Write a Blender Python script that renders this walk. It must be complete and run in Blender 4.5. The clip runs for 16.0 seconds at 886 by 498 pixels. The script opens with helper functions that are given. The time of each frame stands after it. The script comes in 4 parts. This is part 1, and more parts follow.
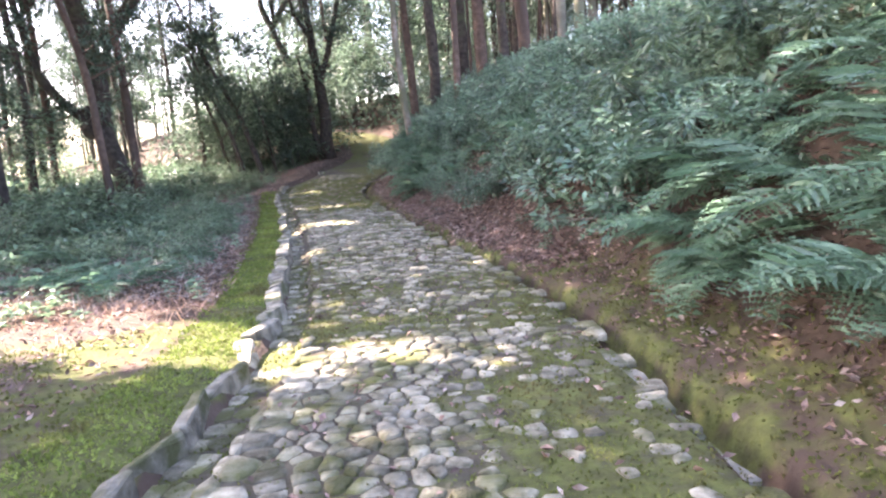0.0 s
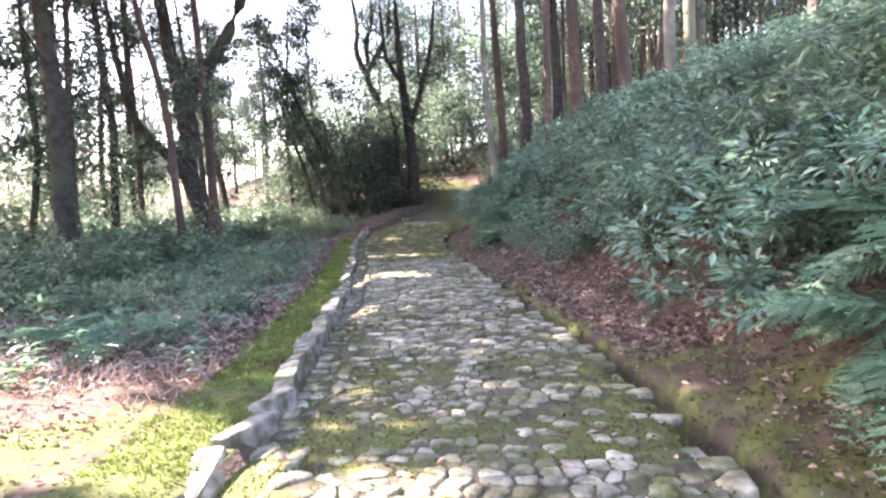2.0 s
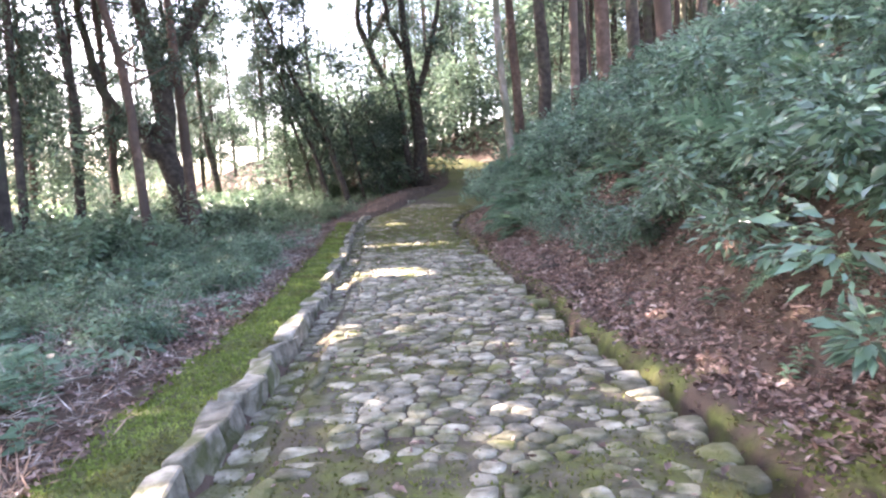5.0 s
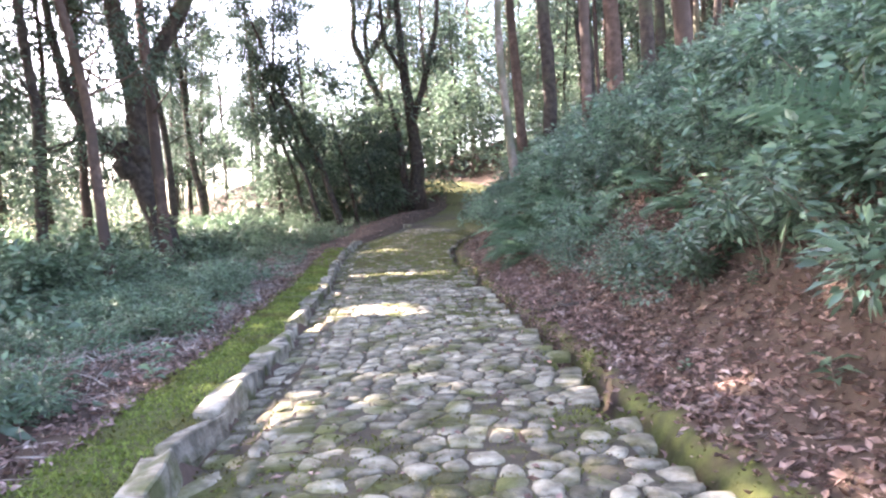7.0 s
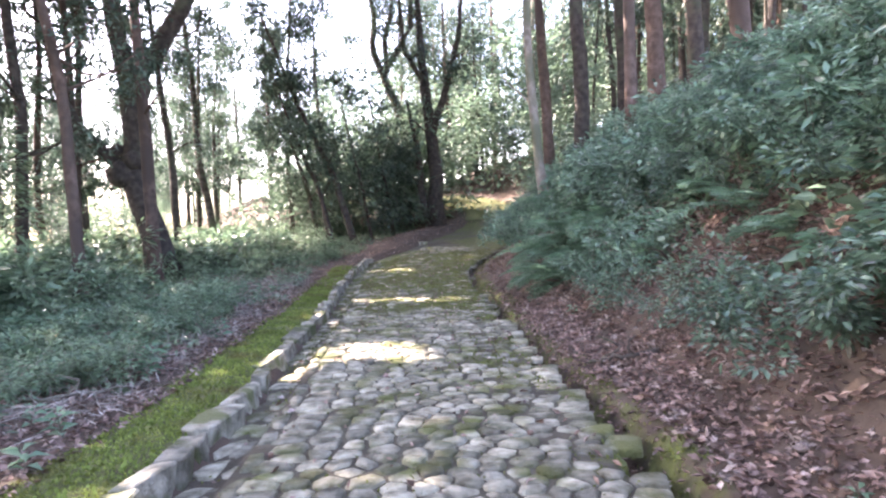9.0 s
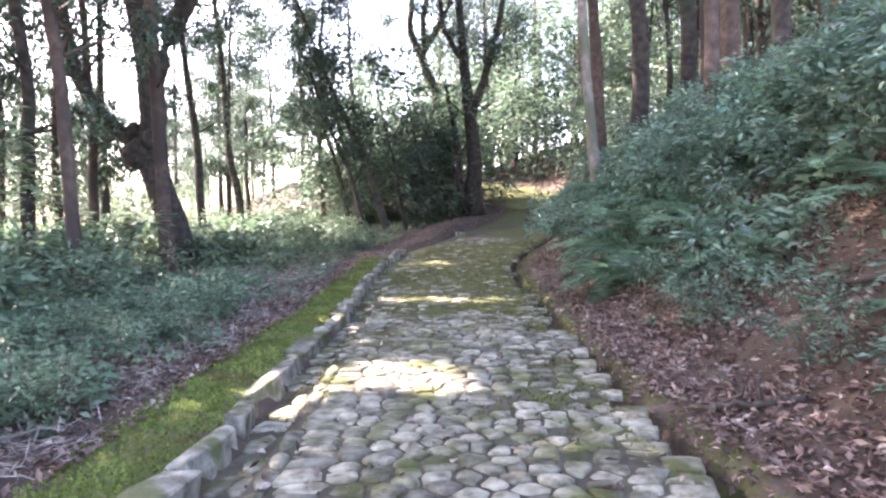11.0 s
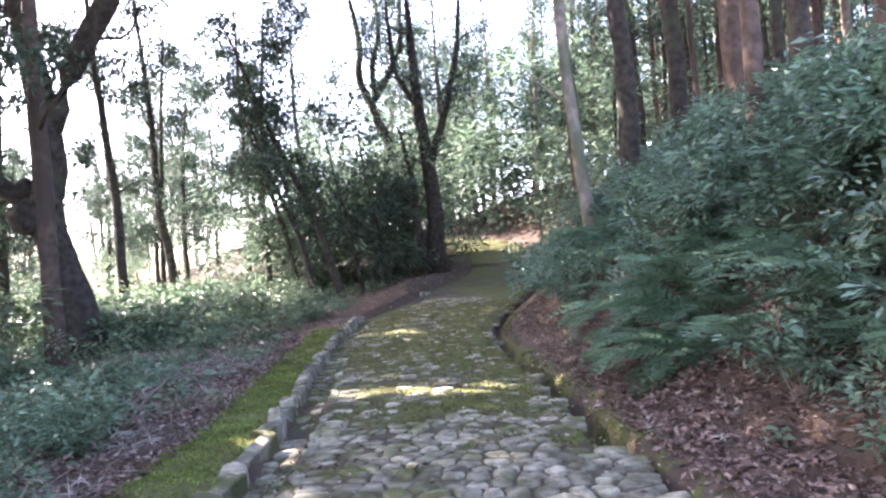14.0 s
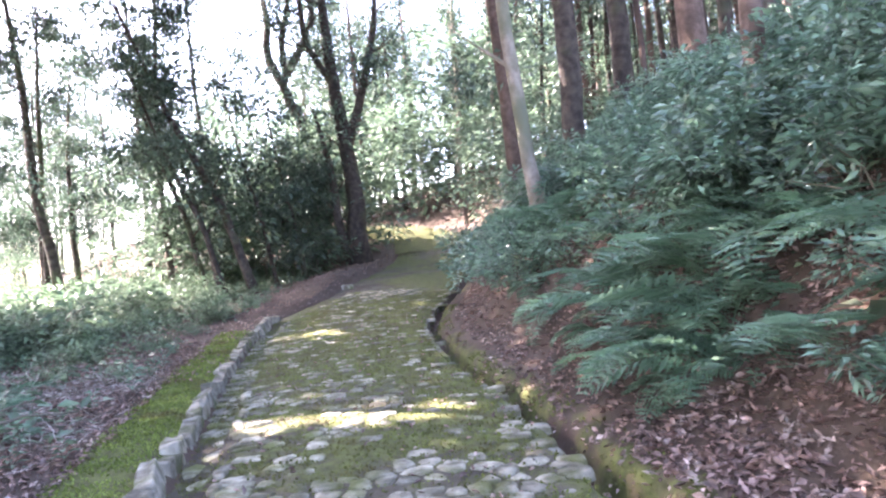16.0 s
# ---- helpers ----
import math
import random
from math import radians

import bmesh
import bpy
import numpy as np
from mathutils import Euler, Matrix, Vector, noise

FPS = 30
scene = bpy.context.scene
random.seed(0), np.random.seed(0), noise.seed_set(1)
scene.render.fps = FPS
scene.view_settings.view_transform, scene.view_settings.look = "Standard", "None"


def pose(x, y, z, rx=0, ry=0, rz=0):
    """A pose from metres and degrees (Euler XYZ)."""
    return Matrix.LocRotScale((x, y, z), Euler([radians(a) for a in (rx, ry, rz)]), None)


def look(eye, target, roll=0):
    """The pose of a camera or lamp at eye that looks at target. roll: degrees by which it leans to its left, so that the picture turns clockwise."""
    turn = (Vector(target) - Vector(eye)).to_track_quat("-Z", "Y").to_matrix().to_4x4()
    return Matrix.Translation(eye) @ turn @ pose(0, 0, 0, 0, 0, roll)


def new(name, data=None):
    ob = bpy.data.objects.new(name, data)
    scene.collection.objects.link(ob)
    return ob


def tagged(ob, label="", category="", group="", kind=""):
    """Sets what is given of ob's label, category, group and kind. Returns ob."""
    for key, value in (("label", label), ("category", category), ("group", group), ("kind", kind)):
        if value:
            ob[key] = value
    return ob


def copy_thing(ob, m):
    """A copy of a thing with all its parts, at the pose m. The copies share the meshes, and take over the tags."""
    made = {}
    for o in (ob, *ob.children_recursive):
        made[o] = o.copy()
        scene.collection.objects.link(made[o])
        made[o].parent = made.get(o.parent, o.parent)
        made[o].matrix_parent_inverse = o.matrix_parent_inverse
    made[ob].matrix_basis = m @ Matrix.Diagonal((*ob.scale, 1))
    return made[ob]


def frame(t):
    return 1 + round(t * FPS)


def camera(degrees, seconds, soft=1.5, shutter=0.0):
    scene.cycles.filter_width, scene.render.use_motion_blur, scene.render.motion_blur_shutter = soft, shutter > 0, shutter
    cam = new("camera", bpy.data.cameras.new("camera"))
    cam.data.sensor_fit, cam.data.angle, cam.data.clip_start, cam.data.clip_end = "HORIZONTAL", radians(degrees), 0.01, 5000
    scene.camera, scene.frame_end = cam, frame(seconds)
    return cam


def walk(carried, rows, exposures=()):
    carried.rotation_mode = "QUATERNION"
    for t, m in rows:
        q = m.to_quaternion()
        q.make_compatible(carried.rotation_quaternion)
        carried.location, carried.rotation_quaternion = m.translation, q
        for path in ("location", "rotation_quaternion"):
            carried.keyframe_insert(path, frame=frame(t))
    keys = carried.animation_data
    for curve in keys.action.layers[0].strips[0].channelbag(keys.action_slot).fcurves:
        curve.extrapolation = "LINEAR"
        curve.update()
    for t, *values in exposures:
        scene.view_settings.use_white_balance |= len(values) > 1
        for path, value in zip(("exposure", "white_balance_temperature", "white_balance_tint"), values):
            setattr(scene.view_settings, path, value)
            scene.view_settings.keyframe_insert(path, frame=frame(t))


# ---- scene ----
cam = camera(67.1, 16.0, 2.3)
METRES, EYE = 15.3, 1.5
ROWS = [
    (0.0, 0.0, 0.0, 0.0, -0.6, -8.68, 3.94),
    (0.5, 0.0024, 0.0332, -0.0015, -2.46, -9.64, 3.2),
    (1.0, 0.0087, 0.0668, -0.0027, 2.67, -5.09, 2.74),
    (1.5, 0.0109, 0.0986, -0.0048, 5.15, -3.53, 2.8),
    (2.0, 0.0141, 0.1292, -0.0066, 7.4, -4.06, 2.5),
    (2.5, 0.0103, 0.1612, -0.0071, 6.9, -6.36, 2.86),
    (3.0, 0.0112, 0.1949, -0.0065, 8.05, -6.44, 2.5),
    (3.5, 0.006, 0.2284, -0.0099, 7.34, -6.86, 3.52),
    (4.0, 0.0064, 0.2594, -0.0083, 7.44, -5.81, 2.8),
    (4.5, -0.0001, 0.2908, -0.0095, 8.34, -5.61, 3.25),
    (7.0, -0.0186, 0.4451, -0.0148, 8.32, -3.49, 3.1),
    (7.5, -0.0245, 0.4769, -0.0184, 6.73, -0.99, 2.25),
    (8.0, -0.0249, 0.5117, -0.0172, 11.24, -3.58, 2.1),
    (8.5, -0.0326, 0.5433, -0.0182, 7.39, -2.81, 1.57),
    (9.0, -0.0362, 0.5738, -0.0148, 10.0, -1.99, 1.98),
    (11.5, -0.0727, 0.7208, -0.0162, 13.13, -3.5, 1.23),
    (12.0, -0.0817, 0.7541, -0.0156, 13.22, -5.04, 1.49),
    (12.5, -0.0881, 0.788, -0.0138, 15.41, -6.17, 1.82),
    (13.0, -0.0977, 0.8137, -0.0119, 11.12, -0.42, 1.25),
    (13.5, -0.1058, 0.8434, -0.0121, 10.87, 3.36, 2.03),
    (14.0, -0.1181, 0.8764, -0.0145, 9.37, 1.99, 3.86),
    (14.5, -0.1248, 0.9074, -0.0184, 10.64, 4.7, 6.61),
    (15.0, -0.1278, 0.935, -0.0141, 7.9, 2.41, 6.85),
    (15.5, -0.1345, 0.9659, -0.0131, 4.08, 0.83, 5.28),
    (16.0, -0.1482, 0.996, -0.013, 2.37, 0.46, 5.47),
]
walk(cam, [(t, pose(0, 0, EYE) @ pose(METRES * x, METRES * y, METRES * z, 90 + pitch, roll, yaw)) for t, x, y, z, yaw, pitch, roll in ROWS],
     exposures=[(0.0, 3.3, 6750, 27), (4.0, 3.4, 6700, 27), (7.0, 3.6, 6700, 27), (8.0, 3.55, 6700, 27), (9.0, 3.55, 6650, 27), (12.5, 3.58, 6650, 27), (13.5, 3.5, 6500, 27), (14.0, 3.35, 6450, 27), (15.0, 3.32, 6300, 28), (15.5, 3.65, 6300, 28), (16.0, 3.95, 6350, 29)])

# ---------------------------------------------------------------- light
SUN_EL, SUN_TO = radians(42), Vector((-0.95, 0.3))
SUN_TO.normalize()
SUN_DIR = Vector((SUN_TO.x * math.cos(SUN_EL), SUN_TO.y * math.cos(SUN_EL), math.sin(SUN_EL)))
world = bpy.data.worlds.new("world")
scene.world = world
world.use_nodes = True
wn = world.node_tree.nodes
sky = wn.new("ShaderNodeTexSky")
sky.sky_type, sky.sun_disc = "NISHITA", False
sky.sun_elevation, sky.sun_rotation = SUN_EL, math.atan2(SUN_TO.x, SUN_TO.y)
sky.dust_density, sky.air_density, sky.ozone_density = 3.0, 1.0, 1.0
world.node_tree.links.new(sky.outputs["Color"], wn["Background"].inputs["Color"])
wn["Background"].inputs["Strength"].default_value = 0.15
sun = new("sun", bpy.data.lights.new("sun", "SUN"))
sun.data.energy, sun.data.angle, sun.data.color = 5.0, radians(0.5), (1.0, 0.94, 0.84)
sun.matrix_world = look(SUN_DIR * 60, (0, 0, 0))


# ---------------------------------------------------------------- materials
def material(name, c1, c2, scale=4.0, rough=0.9, bump=0.3, bscale=30.0, c3=None, s3=0.6, island=0.0, thru=0.0, spec=0.3, obj=0.0, attr=None, lo=0.4, hi=0.6):
    """Two colours mixed by noise at one scale and a third at a larger one, with bump, per-piece variation and, for leaves, translucency."""
    m = bpy.data.materials.new(name)
    m.use_nodes = True
    nt = m.node_tree
    N, L = nt.nodes, nt.links
    bs = N["Principled BSDF"]
    geo = N.new("ShaderNodeNewGeometry")

    def tex(s, detail=5.0):
        n = N.new("ShaderNodeTexNoise")
        n.inputs["Scale"].default_value, n.inputs["Detail"].default_value = s, detail
        L.new(geo.outputs["Position"], n.inputs["Vector"])
        return n.outputs["Fac"]

    def ramp(sock, a, b):
        r = N.new("ShaderNodeMapRange")
        r.inputs["From Min"].default_value, r.inputs["From Max"].default_value = a, b
        L.new(sock, r.inputs["Value"])
        return r.outputs["Result"]

    def mix(fac, a, b, mode="MIX"):
        x = N.new("ShaderNodeMix")
        x.data_type, x.blend_type = "RGBA", mode
        for sock, val in ((x.inputs[0], fac), (x.inputs[6], a), (x.inputs[7], b)):
            if isinstance(val, bpy.types.NodeSocket):
                L.new(val, sock)
            else:
                sock.default_value = (*val, 1) if isinstance(val, tuple) else val
        return x.outputs[2]

    col = mix(ramp(tex(scale), 0.35, 0.65), c1, c2)
    if c3:
        fac = ramp(tex(s3, 8.0), lo, hi)
        col = mix(fac, col, c3)
    if attr:
        name_, c4, c5 = attr
        a = N.new("ShaderNodeAttribute")
        a.attribute_name = name_
        add = N.new("ShaderNodeMath")
        add.operation = "ADD"
        L.new(a.outputs["Fac"], add.inputs[0])
        L.new(tex(5.0, 8.0), add.inputs[1])
        col = mix(ramp(add.outputs[0], 0.85, 1.1), col, mix(ramp(tex(9.0, 6.0), 0.35, 0.65), c4, c5))
    for amount, out in ((island, geo.outputs["Random Per Island"]), (obj, None)):
        if amount:
            if out is None:
                out = N.new("ShaderNodeObjectInfo").outputs["Random"]
            r = N.new("ShaderNodeMapRange")
            r.inputs["To Min"].default_value, r.inputs["To Max"].default_value = 1 - amount, 1 + amount
            L.new(out, r.inputs["Value"])
            h = N.new("ShaderNodeHueSaturation")
            L.new(r.outputs["Result"], h.inputs["Value"])
            L.new(col, h.inputs["Color"])
            col = h.outputs["Color"]
    L.new(col, bs.inputs["Base Color"])
    bs.inputs["Roughness"].default_value, bs.inputs["Specular IOR Level"].default_value = rough, spec
    if bump:
        b = N.new("ShaderNodeBump")
        b.inputs["Strength"].default_value, b.inputs["Distance"].default_value = bump, 0.02
        L.new(tex(bscale, 8.0), b.inputs["Height"])
        L.new(b.outputs["Normal"], bs.inputs["Normal"])
    if thru:
        tr, ms = N.new("ShaderNodeBsdfTranslucent"), N.new("ShaderNodeMixShader")
        L.new(col, tr.inputs["Color"])
        ms.inputs["Fac"].default_value = thru
        L.new(bs.outputs[0], ms.inputs[1])
        L.new(tr.outputs[0], ms.inputs[2])
        L.new(ms.outputs[0], N["Material Output"].inputs["Surface"])
    return m


MOSS1, MOSS2 = (0.066, 0.066, 0.022), (0.112, 0.124, 0.034)
soil_mat = material("soil", (0.058, 0.04, 0.029), (0.108, 0.076, 0.056), 3.0, 0.95, 0.8, 25, (0.075, 0.05, 0.035), 0.7, attr=("moss", MOSS1, MOSS2))
bed_mat = material("road_bed", (0.07, 0.06, 0.04), (0.125, 0.11, 0.075), 7.0, 0.95, 0.8, 35, (0.065, 0.052, 0.036), 1.4, attr=("moss", MOSS1, MOSS2))
stone_mat = material("cobble", (0.125, 0.112, 0.076), (0.36, 0.33, 0.25), 9.0, 0.88, 1.0, 45, (0.095, 0.098, 0.034), 2.6, obj=0.42, lo=0.46, hi=0.64)
stones_mat = material("cobble_field", (0.125, 0.112, 0.076), (0.36, 0.33, 0.25), 9.0, 0.88, 1.0, 45, (0.095, 0.098, 0.034), 2.6, island=0.42, lo=0.46, hi=0.64)
kerb_mat = material("kerb_granite", (0.13, 0.117, 0.085), (0.37, 0.335, 0.26), 7.0, 0.85, 1.0, 30, (0.10, 0.105, 0.045), 3.0, obj=0.25, lo=0.50, hi=0.62)
edging_mat = material("ditch_stone", (0.13, 0.125, 0.10), (0.24, 0.23, 0.19), 8.0, 0.85, 0.7, 30, (0.08, 0.09, 0.03), 2.2, obj=0.2, lo=0.42, hi=0.56)
verge_mat = material("verge_moss", (0.135, 0.18, 0.04), (0.235, 0.295, 0.075), 3.0, 0.9, 0, 10, (0.15, 0.14, 0.05), 1.6, island=0.25, thru=0.3, lo=0.52, hi=0.64)
moss_mat = material("moss_tuft", (0.095, 0.105, 0.028), (0.16, 0.178, 0.05), 3.0, 0.9, 0, 10, (0.12, 0.105, 0.04), 1.3, island=0.3, thru=0.3, lo=0.5, hi=0.62)
litter_mat = material("leaf_litter", (0.13, 0.078, 0.06), (0.31, 0.21, 0.175), 14.0, 0.6, 0, 10, (0.50, 0.41, 0.36), 5.0, island=0.6, thru=0.1, lo=0.55, hi=0.7)
straw_mat = material("dry_grass", (0.30, 0.19, 0.13), (0.46, 0.32, 0.24), 8.0, 0.8, 0, 10, island=0.4, thru=0.2)
stalk_mat = material("dead_stalk", (0.22, 0.18, 0.15), (0.50, 0.44, 0.39), 8.0, 0.9, 0, 10, island=0.5)
fern_mat = material("fern_frond", (0.095, 0.18, 0.105), (0.155, 0.25, 0.155), 3.0, 0.38, 0, 10, island=0.25, thru=0.4, spec=0.5, obj=0.15)
shrub_mat = material("shrub_leaf", (0.075, 0.145, 0.092), (0.17, 0.26, 0.17), 2.0, 0.3, 0, 10, island=0.55, thru=0.38, spec=0.8, obj=0.22)
thicket_mat = material("thicket_leaf", (0.085, 0.135, 0.088), (0.15, 0.215, 0.14), 1.0, 0.45, 0, 10, island=0.5, thru=0.42, spec=0.5, obj=0.2)
cane_mat = material("cane_leaf", (0.09, 0.15, 0.08), (0.15, 0.21, 0.115), 2.0, 0.4, 0, 10, island=0.35, thru=0.35, spec=0.5)
low_mat = material("undergrowth_leaf", (0.09, 0.155, 0.09), (0.2, 0.28, 0.17), 1.2, 0.38, 0, 10, (0.15, 0.15, 0.09), 0.6, island=0.5, thru=0.35, spec=0.6, lo=0.58, hi=0.75)
crown_mat = material("tree_leaf", (0.046, 0.078, 0.054), (0.088, 0.125, 0.088), 0.8, 0.5, 0, 10, island=0.4, thru=0.36, spec=0.4)
bark_dark = material("dark_bark", (0.035, 0.028, 0.024), (0.085, 0.068, 0.055), 6.0, 0.95, 0.9, 22, (0.07, 0.08, 0.045), 1.0, obj=0.2, lo=0.52, hi=0.7)
bark_red = material("reddish_bark", (0.075, 0.049, 0.037), (0.145, 0.098, 0.077), 7.0, 0.95, 0.9, 26, (0.07, 0.05, 0.04), 0.9, obj=0.25)
bark_pale = material("pale_bark", (0.16, 0.13, 0.105), (0.27, 0.23, 0.19), 7.0, 0.9, 0.6, 30, (0.12, 0.12, 0.08), 1.0, obj=0.2)
cut_mat = material("cut_wood", (0.42, 0.27, 0.10), (0.55, 0.38, 0.18), 12.0, 0.8, 0.3, 40)

# ---------------------------------------------------------------- plan of the place
G_Y, G_Z = (-10, 20, 23, 26, 29, 36, 40, 43, 46, 50, 60, 80, 400), (-0.17, -0.17, -0.16, -0.11, 0.06, 0.6, 0.98, 1.45, 2.1, 3.0, 4.6, 5.4, 5.4)
L_Y = (-10, 3, 5, 7, 10.3, 14.4, 16, 18.7, 21.5, 24.3, 28, 30, 33.5, 36.5, 42, 44, 46, 48, 50, 60)
L_X = (-2.2, -1.76, -1.66, -1.8, -2.43, -3.3, -3.75, -4.35, -5.05, -5.85, -6.65, -6.9, -6.3, -6.2, -5.2, -5.5, -7, -10, -14, -25)
R_Y = (-10, 3, 5, 7, 8.5, 10, 11.5, 14, 16, 18, 20.5, 22.3, 24.4, 27.8, 30, 31.7, 38, 44, 50, 56, 70)
R_X = (2.0, 1.44, 1.28, 1.08, 0.8, 0.43, 0.05, -0.42, -0.93, -1.37, -1.85, -2.15, -2.7, -3.3, -3.2, -3.0, -2.3, -1.8, -2, -6, -12)
B_O, B_Z = (0, 0.05, 0.19, 0.29, 0.6, 1.0, 1.5, 2.0, 2.7, 4.0, 6.0, 10, 25, 400), (-0.04, -0.32, -0.31, 0.0, 0.07, 0.2, 0.62, 1.2, 1.9, 2.8, 3.6, 4.2, 5.0, 2.0)


def smooth_interp(v, xs, ys, w=0.7):
    v = np.asarray(v, float)
    return sum(np.interp(v + k * w, xs, ys) for k in (-1, -0.5, 0, 0.5, 1)) / 5


def G(y):
    return smooth_interp(y, G_Y, G_Z, 1.5)


def left(y):
    return smooth_interp(y, L_Y, L_X)


def right(y):
    return smooth_interp(y, R_Y, R_X)


def wob(x, y, s, k=0.0):
    """Cheap smooth noise in about -1..1 for arrays."""
    x, y = np.asarray(x, float) * s + k, np.asarray(y, float) * s - k
    return (np.sin(1.7 * x + 1.3 * np.sin(0.9 * y + k)) + np.sin(2.3 * y + 1.7 * np.sin(1.1 * x)) + np.sin(3.1 * (x - y) + 2 * np.sin(0.7 * x + 1.9 * y))) / 3


def height(x, y):
    x, y = np.asarray(x, float), np.asarray(y, float)
    g, l, r = G(y), left(y), right(y)
    d, o = l - x, x - r
    inside = g - 0.05 - 0.06 * ((x < l + 0.38) & (y < 31))
    near = np.clip((d - 0.1) / 0.2, 0, 1)
    lo = np.where(y < 31, 0.045, 0.1)
    fall = np.interp(d, (0, 5, 10, 17, 40, 120, 900), (0, -0.05, -0.1, -0.7, -9, -22, -24))
    far = np.clip((y - 60) / 40, 0, 1)
    leftz = g * np.exp(-np.maximum(d, 0) / 9) + near * lo + fall * (1 - 0.3 * far) + (0.05 * wob(x, y, 0.9) + 0.02 * wob(x, y, 3.1)) * np.clip(d / 1.5, 0, 1) + 0.28 * np.exp(-(((x + 6.9) / 1.2) ** 2 + ((y - 38) / 3.5) ** 2))
    bank = smooth_interp(o, B_O, B_Z, 0.03) * (1 - 0.55 * np.clip((y - 40) / 30, 0, 1))
    rightz = g + bank + (0.12 * wob(x, y, 0.8, 2) + 0.05 * wob(x, y, 2.7, 1)) * np.clip((o - 0.3) / 1.5, 0, 1) + 0.03 * wob(x, y, 5, 4) * (o > 0.24) + 0.018 * wob(x, y, 13, 9) * (o > 0.24)
    return np.where(x < l, leftz, np.where(x > r, rightz, inside))


def H(x, y):
    return float(height(x, y))


def mossy(x, y):
    """How mossy the paving is, about 0..1."""
    m = 0.50 + 0.55 * wob(x, y, 0.55, 3) + 0.25 * wob(x, y, 1.6, 7)
    u = (x - left(y)) / np.maximum(right(y) - left(y), 0.1)
    m = m + 0.28 * np.clip((u - 0.6) / 0.35, 0, 1) + np.interp(y, (0, 6, 8, 9.5, 12, 19, 21, 22, 26, 31, 34), (0.28, 0.27, 0.24, 0.08, -0.2, -0.2, 0.1, 0.4, 0.7, 0.4, 0.25))
    return np.clip(m, 0, 1)


# chosen sun patches: ground kept sunlit by leaving out the leaves that would shade it, as (x, y, x, y, half width)
SUN_PATCHES = [(-6.0, 7.9, -3.4, 6.6, 0.55), (-3.6, 6.4, -2.0, 5.8, 0.5), (-1.9, 5.4, -0.3, 5.3, 0.16), (-3.4, 15.6, -2.2, 15.9, 0.13), (-3.2, 16.35, -2.4, 16.5, 0.09), (-3.7, 15.1, -3.5, 15.0, 0.1),
        (-4.4, 21.5, -2.7, 21.55, 0.12), (-5.3, 27.8, -4.6, 27.7, 0.12), (-2.6, 11.6, -2.2, 11.5, 0.12), (-4.7, 18.9, -4.4, 19.0, 0.12), (-6.5, 48.8, -1.0, 45, 0.9)]


def shades_sun_patch(p, pad=0.15):
    # follows the sun's ray from each leaf down to the chosen patches
    k = (p[:, 2] + 0.17) / SUN_DIR.z
    q = p[:, :2] - k[:, None] * np.array(SUN_DIR[:2])
    hit = np.zeros(len(p), bool)
    for x0, y0, x1, y1, w in SUN_PATCHES:
        a, b = np.array((x0, y0)), np.array((x1 - x0, y1 - y0))
        s = np.clip(((q - a) @ b) / (b @ b), 0, 1)
        hit |= np.linalg.norm(q - a - s[:, None] * b, axis=1) < w + pad
    return hit


# ---------------------------------------------------------------- mesh helpers
def mesh_np(name, verts, faces, mat, smooth=False):
    verts, faces = np.asarray(verts, np.float32), np.asarray(faces, np.int32)
    me = bpy.data.meshes.new(name)
    n, k = faces.shape
    me.vertices.add(len(verts))
    me.vertices.foreach_set("co", verts.ravel())
    me.loops.add(n * k)
    me.loops.foreach_set("vertex_index", faces.ravel())
    me.polygons.add(n)
    me.polygons.foreach_set("loop_start", np.arange(0, n * k, k, dtype=np.int32))
    me.update(calc_edges=True)
    if smooth:
        me.polygons.foreach_set("use_smooth", np.ones(n, bool))
    me.materials.append(mat)
    return me


def child(name, me, parent, label=""):
    ob = new(name, me)
    ob.parent = parent
    return tagged(ob, label)


def unit(v):
    return v / np.maximum(np.linalg.norm(v, axis=-1, keepdims=True), 1e-9)


def leaf_arrays(rng, pos, along, length, width, fold=0.25, droop=0.0):
    """A folded, pointed leaf at every place: six points and four triangles each."""
    n = len(pos)
    along = unit(along)
    side = unit(np.cross(along, rng.normal(size=(n, 3)) * 0.55 + np.array((0, 0, 1))))
    up = np.cross(side, along)
    l, w = np.broadcast_to(length, n)[:, None], np.broadcast_to(width, n)[:, None]
    mid = pos + along * l * 0.45 - up * fold * w * 0.5
    a = mid + side * w / 2 + up * fold * w
    b = mid - side * w / 2 + up * fold * w
    tip = pos + along * l - np.array((0, 0, 1)) * droop * l
    v = np.stack([pos, a, tip, b, mid], 1).reshape(-1, 3)
    f = (np.arange(n)[:, None, None] * 5 + np.array([(0, 4, 1), (1, 4, 2), (2, 4, 3), (3, 4, 0)])).reshape(-1, 3)
    return v, f


